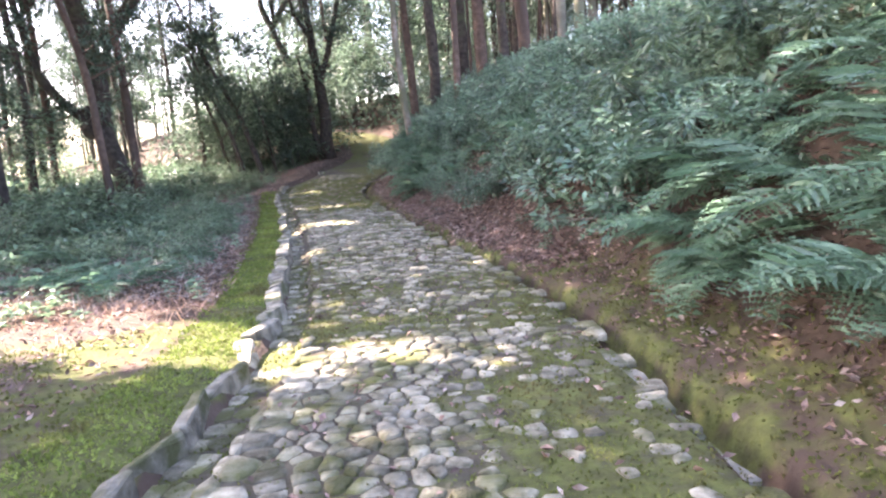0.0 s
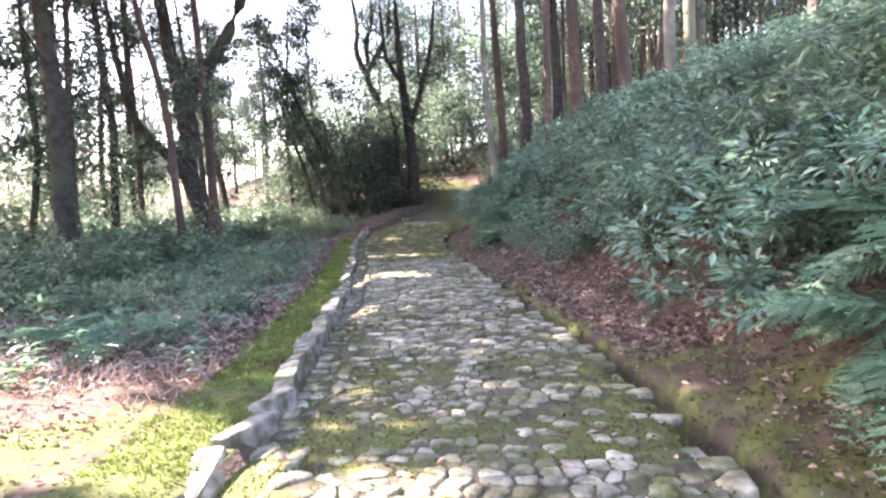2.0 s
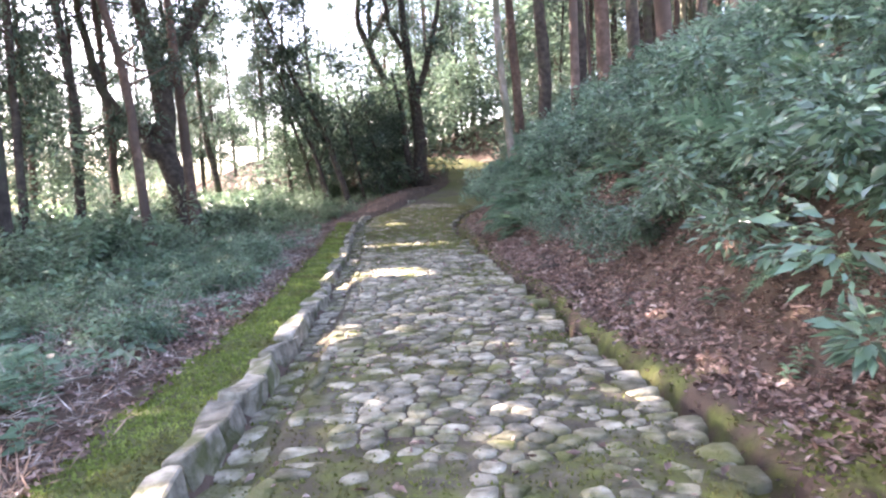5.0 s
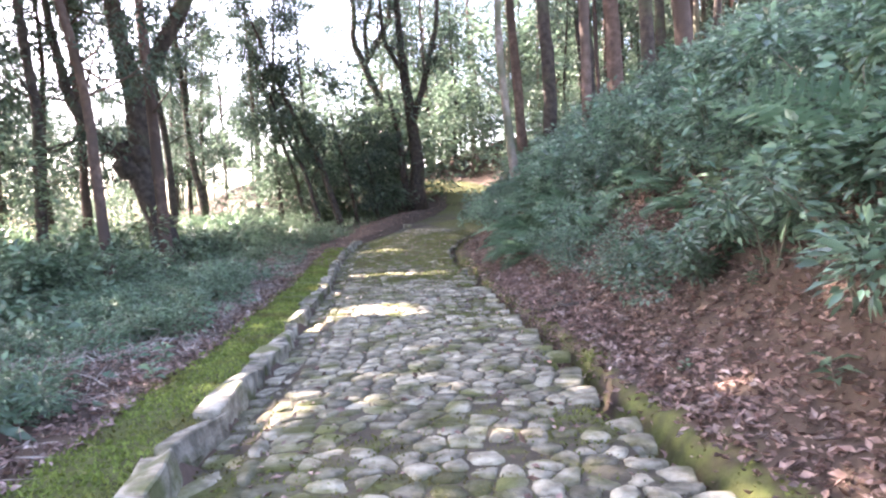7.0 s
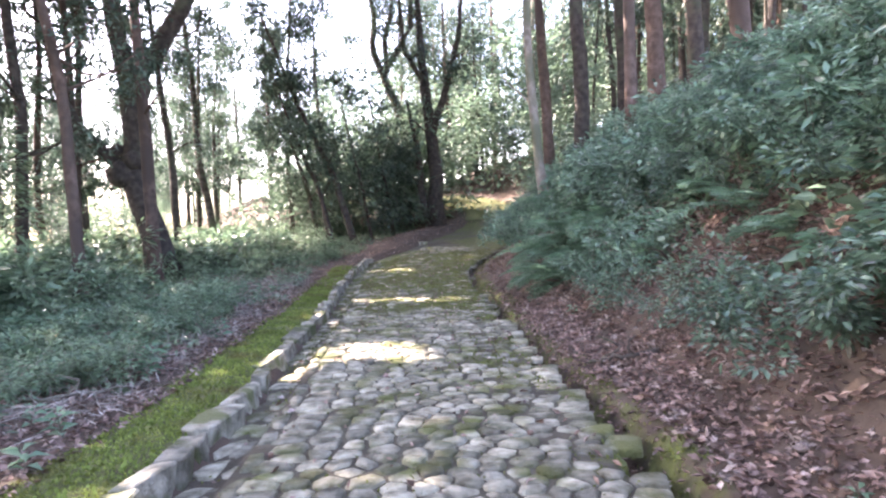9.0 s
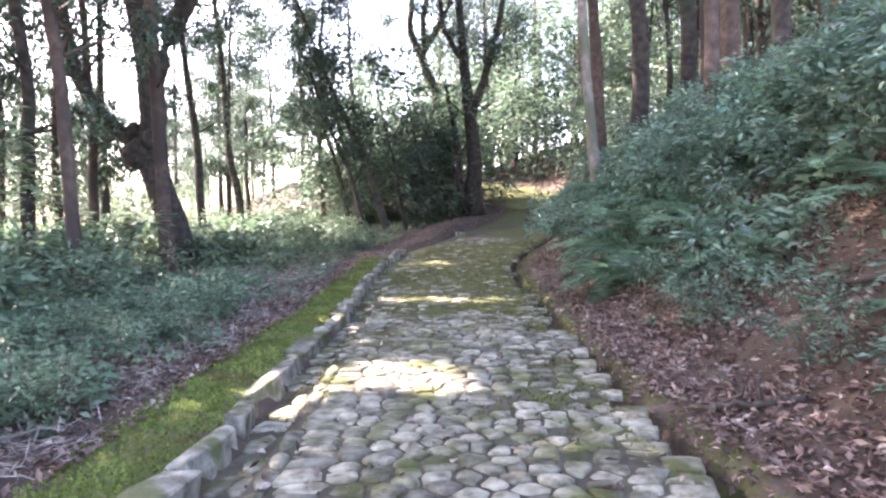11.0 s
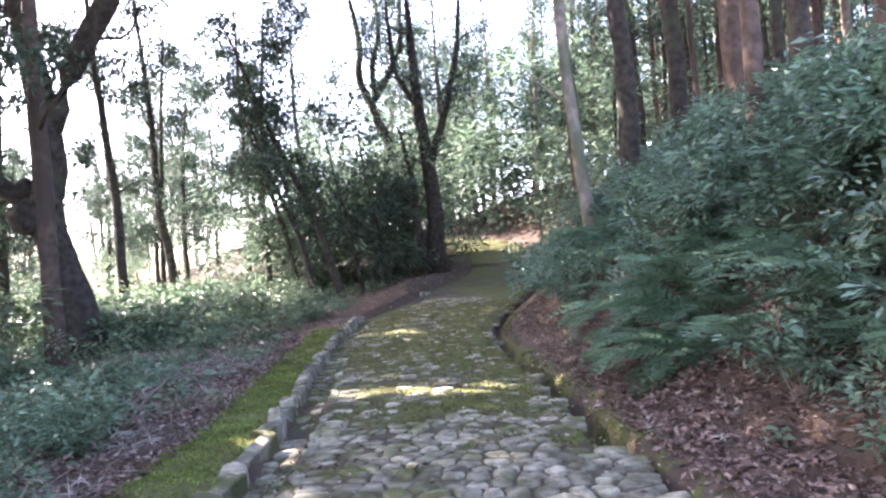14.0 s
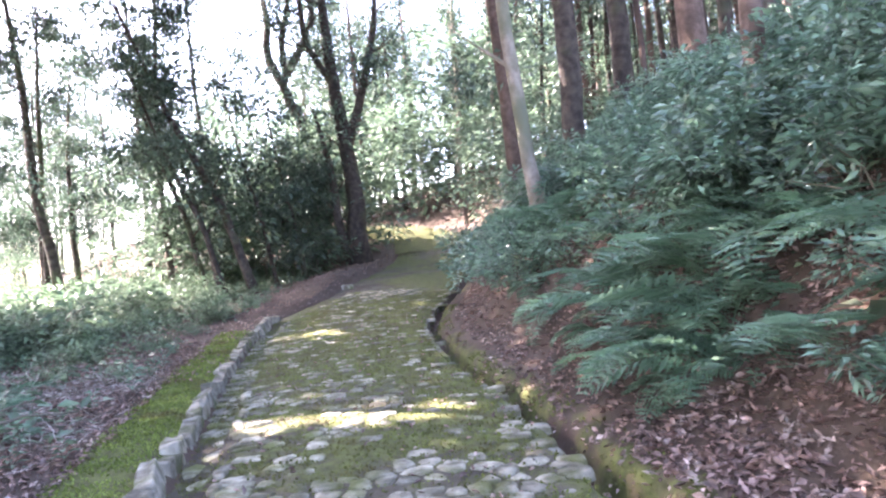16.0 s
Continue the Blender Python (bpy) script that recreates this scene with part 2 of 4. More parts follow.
def tube(path, radii, sides=9, rough=0.0, seed=0):
    """A tapering, slightly knobbly round tube along a path, closed at its ends."""
    rng = np.random.default_rng(seed)
    path = np.asarray(path, float)
    tang = unit(np.gradient(path, axis=0))
    ref = np.where(np.abs(tang[:, 2:3]) > 0.9, np.array((1.0, 0, 0)), np.array((0, 0, 1.0)))
    s = unit(np.cross(tang, ref))
    u = np.cross(s, tang)
    ang = np.linspace(0, 2 * np.pi, sides, endpoint=False)
    r = np.asarray(radii)[:, None] * (1 + rough * rng.normal(size=(len(path), sides)))
    v = path[:, None] + r[..., None] * (np.cos(ang)[None, :, None] * s[:, None] + np.sin(ang)[None, :, None] * u[:, None])
    v = v.reshape(-1, 3)
    f = []
    for i in range(len(path) - 1):
        for j in range(sides):
            k = (j + 1) % sides
            f += [(i * sides + j, i * sides + k, (i + 1) * sides + k), (i * sides + j, (i + 1) * sides + k, (i + 1) * sides + j)]
    n = len(v)
    v = np.vstack([v, path[:1], path[-1:]])
    for j in range(sides):
        k = (j + 1) % sides
        f += [(n, k, j), (n + 1, (len(path) - 1) * sides + j, (len(path) - 1) * sides + k)]
    return v, np.array(f)


def joined(parts):
    vs, fs, n = [], [], 0
    for v, f in parts:
        vs.append(v)
        fs.append(np.asarray(f) + n)
        n += len(v)
    return np.vstack(vs), np.vstack(fs)


def curve(points, n=14):
    """A smooth path through a few points."""
    p = np.asarray(points, float)
    t = np.r_[0, np.cumsum(np.linalg.norm(np.diff(p, axis=0), axis=1))]
    q = np.linspace(0, t[-1], n * 4)
    c = np.stack([np.interp(q, t, p[:, k]) for k in range(3)], 1)
    for _ in range(5):
        c[1:-1] = (c[:-2] + 2 * c[1:-1] + c[2:]) / 4
    return c[np.linspace(0, len(c) - 1, n).round().astype(int)]


# ---------------------------------------------------------------- ground and road
def axis_points(lo, hi, fine_lo, fine_hi, fine, grow=1.18):
    a = list(np.arange(fine_lo, fine_hi, fine))
    s, x = fine, a[-1]
    while x < hi:
        s *= grow
        x += s
        a.append(x)
    s, x = fine, a[0]
    while x > lo:
        s *= grow
        x -= s
        a.insert(0, x)
    return np.array(a)


def build_ground():
    xs, ys = axis_points(-900, 900, -7.5, 4.0, 0.05), axis_points(-300, 1200, -2, 31, 0.16)
    X, Y = np.meshgrid(xs, ys)
    Z = height(X, Y)
    nx, ny = len(xs), len(ys)
    idx = np.arange(nx * ny).reshape(ny, nx)
    f = np.stack([idx[:-1, :-1], idx[:-1, 1:], idx[1:, 1:], idx[1:, :-1]], -1).reshape(-1, 4)
    me = mesh_np("ground", np.stack([X, Y, Z], -1).reshape(-1, 3), f, soil_mat, True)
    d, o = left(Y) - X, X - right(Y)
    n = wob(X, Y, 1.1, 5)
    verge = np.clip(1.5 - np.abs(d - 0.45 - 0.12 * n) / 0.45, 0, 1) * (d > 0) * (Y < 29)
    clearing = (0.72 + 0.4 * wob(X, Y, 1.5, 1)) * np.clip(1.5 - np.hypot((X + 3.0) / 2.0, (Y - 5.0) / 2.2), 0, 1) * (d > 0)
    ditch = np.clip(1.25 - np.abs(o - 0.28 - 0.12 * n) / 0.34, 0, 1) * (o > 0) * np.interp(Y, (0, 9, 12, 18, 22, 40), (1, 0.95, 0.72, 0.7, 0.9, 0.5)) * (0.85 + 0.5 * wob(X, Y, 1.7, 8))
    ditch = np.maximum(ditch, (0.8 + 0.35 * wob(X, Y, 1.9, 6)) * np.clip(1.15 - np.abs(o - 0.8 - 0.3 * n) / 0.6, 0, 1) * (o > 0) * (Y < 9))
    far = 0.8 * np.clip((Y - 60) / 40, 0, 1)
    m = np.clip(np.maximum.reduce([verge, clearing, ditch, far]), 0, 1) * 0.72
    a = me.attributes.new("moss", "FLOAT", "POINT")
    a.data.foreach_set("value", m.ravel().astype(np.float32))
    tagged(new("ground", me), "brown woodland soil with moss and leaf litter", "ground", kind="structure")


def build_road():
    """The bed of the lane: a strip between kerb and ditch, with the shallow gutter beside the kerb."""
    us = np.r_[0, 0.1, np.linspace(0.13, 0.98, 26), 1.0]
    ys = np.r_[np.arange(-6, 30, 0.14), np.arange(30, 47, 0.3)]
    V = []
    for y in ys:
        l, r = left(y), right(y)
        x = l + us * (r - l)
        camber = 0.05 * (1 - (2 * us - 1) ** 2)
        gut = np.where(us < 0.12, -0.075 if y < 30 else 0, 0)
        z = G(y) - 0.03 + camber + gut + 0.012 * wob(x, y, 4.0) - 0.05 * (us > 0.99)
        V.append(np.stack([x, np.full_like(x, y), z], 1))
    k = len(us)
    idx = np.arange(len(ys) * k).reshape(len(ys), k)
    f = np.stack([idx[:-1, :-1], idx[:-1, 1:], idx[1:, 1:], idx[1:, :-1]], -1).reshape(-1, 4)
    V = np.vstack(V)
    me = mesh_np("road", V, f, bed_mat, True)
    a = me.attributes.new("moss", "FLOAT", "POINT")
    a.data.foreach_set("value", (mossy(V[:, 0], V[:, 1]) * 0.62).astype(np.float32))
    return tagged(new("road", me), "old cobbled lane with mossy joints", "road", kind="structure")


def build_upper_road():
    c = curve([(-3.9, 43, 0), (-4.2, 46, 0), (-6, 48.5, 0), (-10, 50.5, 0), (-17, 52, 0)], 24)
    t = unit(np.gradient(c, axis=0))
    s = np.stack([t[:, 1], -t[:, 0], 0 * t[:, 0]], 1)
    V = []
    for p, q in zip(c, s):
        for u in np.linspace(-1.5, 1.5, 7):
            w = p + q * u
            V.append((w[0], w[1], G(w[1]) * 0.97 + 0.1))
    idx = np.arange(len(V)).reshape(len(c), 7)
    f = np.stack([idx[:-1, :-1], idx[:-1, 1:], idx[1:, 1:], idx[1:, :-1]], -1).reshape(-1, 4)
    me = mesh_np("upper_road", V, f[:, ::-1], bed_mat, True)
    a = me.attributes.new("moss", "FLOAT", "POINT")
    a.data.foreach_set("value", np.full(len(V), 0.6, np.float32))
    tagged(new("upper_road", me), "mossy upper bend of the lane", "road", kind="structure")


def stone_arrays(rng, sides=7):
    """An irregular rounded cobble of unit size, with a worn top."""
    a = np.sort(np.linspace(0, 2 * np.pi, sides, endpoint=False) + rng.uniform(-0.25, 0.25, sides))
    r = rng.uniform(0.72, 1.12, sides)
    sq = 1 / np.maximum(np.abs(np.cos(a)), np.abs(np.sin(a))) ** 0.7
    c = np.stack([np.cos(a) * r * sq, np.sin(a) * r * sq], 1) * 0.5
    z0, z1 = np.full(sides, -1.0), rng.uniform(0.45, 0.75, sides)
    v = np.vstack([np.c_[c * 1.04, z0], np.c_[c, z1], np.c_[c * 0.88, np.full(sides, 0.88) + rng.uniform(-0.14, 0.14, sides)], [(0.04 * rng.normal(), 0.04 * rng.normal(), 1.0)]])
    f = []
    for k in range(sides):
        j = (k + 1) % sides
        for b in (0, sides):
            f += [(b + k, b + j, b + sides + j), (b + k, b + sides + j, b + sides + k)]
        f.append((2 * sides + k, 2 * sides + j, 3 * sides))
    return v, np.array(f)


def fitted_stone(rng, near):
    """A flat-topped worn cobble that fills its place among its neighbours, up to a joint."""
    poly = [np.array(q) for q in ((-0.17, -0.15), (0.17, -0.15), (0.17, 0.15), (-0.17, 0.15))]
    for q in near:
        d = math.hypot(*q)
        if d < 1e-6:
            continue
        n, h = q / d, d / 2
        out = []
        for i, a in enumerate(poly):
            b = poly[(i + 1) % len(poly)]
            ka, kb = a @ n - h, b @ n - h
            if ka <= 0:
                out.append(a)
            if (ka < 0) != (kb < 0):
                out.append(a + (b - a) * ka / (ka - kb))
        poly = out
        if len(poly) < 3:
            return None, None
    c = sum(poly) / len(poly)
    joint = rng.uniform(0.79, 0.95)
    ring = []
    for i, a in enumerate(poly):
        e = poly[(i + 1) % len(poly)]
        if np.linalg.norm(e - a) < 0.025:
            ring.append((a + e) / 2)
        else:
            ring += [a + (e - a) * rng.uniform(0.08, 0.2), a + (e - a) * rng.uniform(0.8, 0.92)]
    ring = c + (np.array(ring) - c) * joint * rng.uniform(0.93, 1.03, (len(ring), 1))
    k = len(ring)
    if k < 4:
        return None, None
    h = rng.uniform(0.012, 0.026)
    top = c + (ring - c) * 0.84
    v = np.vstack([np.c_[c + (ring - c) * 1.03, np.full(k, -0.035)], np.c_[ring, rng.uniform(0.3, 0.7, k) * h], np.c_[top, h * rng.uniform(0.85, 1.15, k)], [(*c, h * 1.12)]])
    f = []
    for i in range(k):
        j = (i + 1) % k
        for b in (0, k):
            f += [(b + i, b + j, b + k + j), (b + i, b + k + j, b + k + i)]
        f.append((2 * k + i, 2 * k + j, 3 * k))
    return v, np.array(f)


def build_cobbles(road):
    rng = np.random.default_rng(5)
    shapes = [stone_arrays(rng) for _ in range(14)]
    single, rest, seeds, y = 0, [], [], -1.0
    while y < 34:
        big = float(np.interp(y, (0, 7, 11, 34), (0.74, 0.8, 1.0, 1.05)))
        depth = rng.uniform(0.12, 0.19) * big
        l, r = float(left(y)), float(right(y))
        x = l + 0.5 + rng.uniform(0, 0.06)
        while x < r - 0.06:
            w = rng.uniform(0.12, 0.25) * big
            seeds.append((x + w / 2 + rng.uniform(-0.02, 0.02), y + depth / 2 + rng.uniform(-0.045, 0.045) + 0.07 * math.sin(2.3 * x + y)))
            x += w
        y += depth * 0.97
    seeds = np.array(seeds)
    seeds = seeds[rng.random(len(seeds)) > 0.1]
    for cx, cy in seeds:
        m = float(mossy(cx, cy))
        if m > 0.42 + 0.8 * rng.random():
            continue
        near = seeds[(np.abs(seeds[:, 0] - cx) < 0.5) & (np.abs(seeds[:, 1] - cy) < 0.45)] - (cx, cy)
        v, f = fitted_stone(rng, near)
        if v is None:
            continue
        l, r = float(left(cy)), float(right(cy))
        u = (cx - l) / (r - l)
        z = float(G(cy)) - 0.03 + 0.05 * (1 - (2 * u - 1) ** 2)
        mat4 = pose(cx, cy, z + 0.006 - rng.uniform(0, 0.014) - 0.014 * max(0, m - 0.3), rng.uniform(-3.5, 3.5), rng.uniform(-3.5, 3.5))
        if 14.6 < cy < 19.2 and single < 300:
            ob = child("cobble", mesh_np("cobble", v, f, stone_mat), road)
            ob.matrix_basis = mat4
            single += 1
        else:
            M = np.array(mat4)
            rest.append((v @ M[:3, :3].T + M[:3, 3], f))
    # narrow border stones between the gutter and the lane
    y = 0.0
    while y < 30:
        d = rng.uniform(0.2, 0.5)
        cy = y + d / 2
        x0, x1 = float(left(y)), float(left(y + d))
        if rng.random() < 0.8:
            M = np.array(pose((x0 + x1) / 2 + 0.43 + rng.uniform(-0.015, 0.015), cy, float(G(cy)) - 0.03, rng.uniform(-3, 3), rng.uniform(-6, 6), math.degrees(math.atan2(x0 - x1, d)) + rng.uniform(-6, 6)) @ Matrix.Diagonal((0.13, d * 0.92, 0.05, 1)))
            t = shapes[int(rng.integers(14))]
            rest.append((t[0] @ M[:3, :3].T + M[:3, 3], t[1]))
        y += d
    # flat paving in the gutter beside the kerb
    y = 0.0
    while y < 29:
        d = rng.uniform(0.2, 0.45)
        for k in range(2):
            cx, cy = float(left(y)) + 0.08 + 0.15 * k + rng.uniform(-0.03, 0.03), y + d / 2
            if rng.random() < 0.85:
                M = np.array(pose(cx, cy, float(G(cy)) - 0.105, 0, 0, rng.uniform(-15, 15)) @ Matrix.Diagonal((0.19, d * 0.9, 0.025, 1)))
                s = shapes[int(rng.integers(14))]
                rest.append((s[0] @ M[:3, :3].T + M[:3, 3], s[1]))
        y += d
    v, f = joined(rest)
    tagged(child("cobble_field", mesh_np("cobble_field", v, f, stones_mat), road, "worn grey cobbles sunk in moss"), kind="stuff")


def block(rng, sx, sy, sz):
    """A rough-hewn stone block with worn edges."""
    bm = bmesh.new()
    bmesh.ops.create_cube(bm, size=1.0)
    bmesh.ops.subdivide_edges(bm, edges=bm.edges[:], cuts=1, use_grid_fill=True)
    for v in bm.verts:
        rad = 1 - 0.09 * (sum(abs(c) > 0.4 for c in v.co) - 1)
        v.co = Vector((v.co.x * sx * rad, v.co.y * sy * (1 - 0.05 * (rad < 0.95)), v.co.z * sz)) + Vector((rng.uniform(-1, 1) * sx * 0.09, rng.uniform(-1, 1) * sy * 0.05, rng.uniform(-1, 1) * sz * 0.07))
    bmesh.ops.bevel(bm, geom=bm.edges[:], offset=0.012, segments=1, affect="EDGES")
    bmesh.ops.triangulate(bm, faces=bm.faces[:])
    me = bpy.data.meshes.new("kerb_stone")
    bm.to_mesh(me)
    bm.free()
    return me


def build_kerb():
    rng = np.random.default_rng(8)
    kerb = tagged(new("kerb"), "row of rough grey granite kerb stones", "kerb", kind="structure")
    y = 0.6
    while y < 30:
        ln = rng.uniform(0.3, 0.85)
        cy = y + ln / 2
        x0, x1 = float(left(y)), float(left(y + ln))
        w, hgt = (rng.uniform(0.14, 0.25), rng.uniform(0.28, 0.36)) if cy > 5 else (rng.uniform(0.08, 0.14), rng.uniform(0.28, 0.36))
        if 5.05 < cy < 5.75:
            w, hgt = 0.5, 0.2
        me = block(rng, w, ln * 0.97, hgt)
        me.materials.append(kerb_mat)
        ob = child("kerb_stone", me, kerb)
        ob.matrix_basis = pose((x0 + x1) / 2 - w / 2 + 0.03, cy, float(G(cy)) + (0.08 if hgt > 0.25 else 0.0) - hgt / 2 + rng.uniform(-0.03, 0.04), rng.uniform(-6, 6), rng.uniform(-12, 6), math.degrees(math.atan2(x0 - x1, ln)) + rng.uniform(-16, 8))
        y += ln
    edge = tagged(new("ditch_edging"), "low mossy stones lining the ditch", "kerb", kind="structure")
    y = 1.0
    while y < 31:
        ln = rng.uniform(0.25, 0.55)
        cy = y + ln / 2
        if rng.random() < (0.5 if cy < 10 else 0.75):
            x0, x1 = float(right(y)), float(right(y + ln))
            me = block(rng, rng.uniform(0.1, 0.18), ln * 0.93, 0.2)
            me.materials.append(edging_mat)
            ob = child("edging_stone", me, edge)
            ob.matrix_basis = pose((x0 + x1) / 2 - 0.02, cy, float(G(cy)) - 0.135 + rng.uniform(-0.03, 0.02), 0, rng.uniform(-8, 8), math.degrees(math.atan2(x0 - x1, ln)) + rng.uniform(-6, 6))
        y += ln


# ---------------------------------------------------------------- small ground cover
def stuff(name, v, f, mat, label, category):
    return tagged(new(name, mesh_np(name, v, f, mat)), label, category, kind="stuff")


def scatter(rng, n, y0, y1, side, a, b, power=1.0):
    """Random places at a distance a..b outside the kerb (side -1) or the ditch (side 1)."""
    y = rng.uniform(y0, y1, n)
    o = a + (b - a) * rng.random(n) ** power
    x = left(y) - o if side < 0 else right(y) + o
    return x, y


def build_litter():
    rng = np.random.default_rng(11)
    parts = []
    for n, y0, y1, side, a, b, pw in ((2600, 1, 9, 1, 0.5, 1.7, 0.9), (24000, 8.3, 20, 1, 0.4, 2.8, 0.95), (2500, 8.3, 24, 1, 0.08, 0.7, 1.0), (5000, 18, 34, 1, 0.6, 2.2, 1.2), (22000, 2, 34, 1, 1.8, 5.0, 0.9), (22000, 7.2, 28, -1, 0.75, 4.5, 1.2), (900, 4, 7.2, -1, 0.75, 4.5, 1.0), (3000, 24, 42, -1, 0.0, 3.0, 1.0), (1400, 1, 30, 1, -2.6, 0.5, 1.0), (3000, 42, 56, 1, -6, 3, 1)):
        x, y = scatter(rng, n, y0, y1, side, a, b, pw)
        keep = wob(x, y, 0.9, 9) + 0.3 * rng.normal(size=n) > -0.8
        x, y = x[keep], y[keep]
        n = len(x)
        z = height(x, y) + rng.uniform(0.005, 0.04, n) + (0.06 if a < -1 else 0)
        al = rng.normal(size=(n, 3)) * (1, 1, 0.35)
        ln = rng.uniform(0.035, 0.09, n)
        parts.append(leaf_arrays(rng, np.stack([x, y, z], 1), al, ln, ln * rng.uniform(0.35, 0.6, n), 0.5))
    stuff("leaf_litter", *joined(parts), litter_mat, "brown fallen leaves scattered over the soil", "leaves")
    x, y = scatter(rng, 24000, 7.5, 26, -1, 0.9, 4.8, 1.0)
    keep = wob(x, y, 1.3, 3) + 0.25 * rng.normal(size=len(x)) > 0.05
    x, y = x[keep], y[keep]
    n = len(x)
    ln = rng.uniform(0.08, 0.3, n)
    stuff("dead_stalks", *leaf_arrays(rng, np.stack([x, y, height(x, y) + rng.uniform(0, 0.1, n)], 1), rng.normal(size=(n, 3)) * (1, 1, 0.35) + (0, 0, 0.12), ln, 0.01, 0.3), stalk_mat, "grey-brown dead stalks and twigs on the litter", "twigs")
    x, y = scatter(rng, 2600, 5.6, 9.5, -1, 0.7, 3.6)
    keep = rng.random(2600) < np.exp(-((y - 7.8 - 0.0 * x) / 1.0) ** 2)
    x, y = x[keep], y[keep]
    n = len(x)
    ln = rng.uniform(0.1, 0.28, n)
    stuff("dry_grass", *leaf_arrays(rng, np.stack([x, y, height(x, y)], 1), rng.normal(size=(n, 3)) * (1, 1, 0.5) + (0, 0, 0.45), ln, 0.012, 0.3), straw_mat, "dead straw-coloured grass and stalks", "dry grass")


def build_moss():
    rng = np.random.default_rng(12)
    parts, verge = [], []
    for n, y0, y1, side, a, b in ((60000, 1, 29, -1, 0.12, 0.85), (15000, 1, 30, 1, 0.1, 0.5), (3000, 1, 30, 1, -0.16, 0.06), (5000, 1, 9, 1, 0.45, 1.25), (12000, 2.8, 6.4, -1, 0.3, 4.0)):
        x, y = scatter(rng, n, y0, y1, side, a, b)
        patch = wob(x, y, 1.4, 2) + 0.3 * rng.normal(size=n)
        keep = patch > ((-0.6 if b < 2 else 0.1) if side < 0 else np.interp(y, (8, 11, 19, 22), (-0.25, 0.25, 0.25, -0.1)))
        x, y = x[keep], y[keep]
        n = len(x)
        ln = rng.uniform(0.018, 0.045, n)
        (verge if side < 0 and b < 2 else parts).append(leaf_arrays(rng, np.stack([x, y, height(x, y) - 0.005], 1), rng.normal(size=(n, 3)) * 0.8 + (0, 0, 0.5), ln, ln * 0.6, 0.3))
    n = 110000
    y = rng.uniform(1, 33, n)
    x = left(y) + rng.random(n) * (right(y) - left(y))
    keep = mossy(x, y) + 0.25 * rng.normal(size=n) > 0.55
    x, y = x[keep], y[keep]
    n = len(x)
    u = (x - left(y)) / (right(y) - left(y))
    z = G(y) - 0.032 + 0.05 * (1 - (2 * u - 1) ** 2) - 0.075 * (u < 0.12)
    ln = rng.uniform(0.015, 0.035, n)
    parts.append(leaf_arrays(rng, np.stack([x, y, z], 1), rng.normal(size=(n, 3)) * 0.8 + (0, 0, 0.5), ln, ln * 0.6, 0.3))
    stuff("verge_moss", *joined(verge), verge_mat, "bright yellow-green moss strip beside the kerb", "moss")
    stuff("moss", *joined(parts), moss_mat, "bright green moss cushions along the lane", "moss")


def build_undergrowth():
    rng = np.random.default_rng(13)
    parts = []
    for n, y0, y1, side, a, b, pw, h in ((9000, 7, 18, -1, 2.4, 6.0, 0.6, 0.18), (7000, 9, 32, -1, 1.1, 3.6, 0.7, 0.2), (20000, 11, 46, -1, 2.2, 9.0, 0.8, 0.28), (50000, 10, 46, -1, 3.4, 16.0, 1.0, 0.55), (16000, 8, 46, -1, 6, 24, 1.0, 0.7), (42000, 3, 38, 1, 1.6, 6.0, 0.9, 0.4)):
        x, y = scatter(rng, n, y0, y1, side, a, b, pw)
        keep = wob(x, y, 0.6, 4) + 0.5 * wob(x, y, 2.2, 8) + 0.25 * rng.normal(size=n) > (0.3 if side < 0 and a < 2 else -0.25)
        x, y = x[keep], y[keep]
        n = len(x)
        bump = h * (0.55 + 0.45 * wob(x, y, 1.3, 6))
        z = height(x, y) + 0.02 + bump * rng.random(n) ** 0.7
        ln = rng.uniform(0.06, 0.15, n) * np.where(wob(x, y, 0.8, 11) > 0.1, 1.7, 1.0)
        parts.append(leaf_arrays(rng, np.stack([x, y, z], 1), rng.normal(size=(n, 3)) * (1, 1, 0.45), ln, ln * rng.uniform(0.3, 0.55, n), 0.3, 0.15))
    stuff("undergrowth", *joined(parts), low_mat, "low tangle of bramble and ivy leaves", "undergrowth")


# ---------------------------------------------------------------- ferns and shrubs
def frond_mesh(rng, length):
    """One arching fern frond: a rib with paired, toothed leaflets."""
    n = 21
    t = np.linspace(0, 1, n)
    rise = rng.uniform(0.55, 0.8)
    px = length * (t * 0.92)
    pz = length * (rise * t - (rise + 0.12) * t ** 2.0)
    path = np.stack([px, 0.03 * length * np.sin(3 * t + rng.uniform(0, 6)), pz], 1)
    parts = [tube(path, 0.006 * (1 - 0.8 * t), 4)]
    tang = unit(np.gradient(path, axis=0))
    for i in range(4, n):
        w = length * 0.30 * math.sin(math.pi * min(1, (1 - t[i]) * 0.95 + 0.05)) ** 0.75 * (1 if t[i] > 0.3 else 0.75)
        for s in (-1, 1):
            d = unit(np.array((tang[i][0] * 0.45, s, -0.12 + rng.uniform(-0.1, 0.1))))
            k = 5
            q = path[i] + d * w * np.linspace(0.0, 0.85, k)[:, None]
            for sub in (-1, 1):
                al = d * 0.55 + tang[i] * sub * 0.9
                parts.append(leaf_arrays(rng, q, np.tile(al, (k, 1)), w * 0.12 * np.linspace(1, 0.4, k) + 0.012, w * 0.09 * np.linspace(1, 0.6, k) + 0.005, 0.1))
            parts.append(leaf_arrays(rng, path[i:i + 1], d[None], w * 1.06, w * 0.13 + 0.006, 0.15, 0.06))
    return mesh_np("frond", *joined(parts), fern_mat)


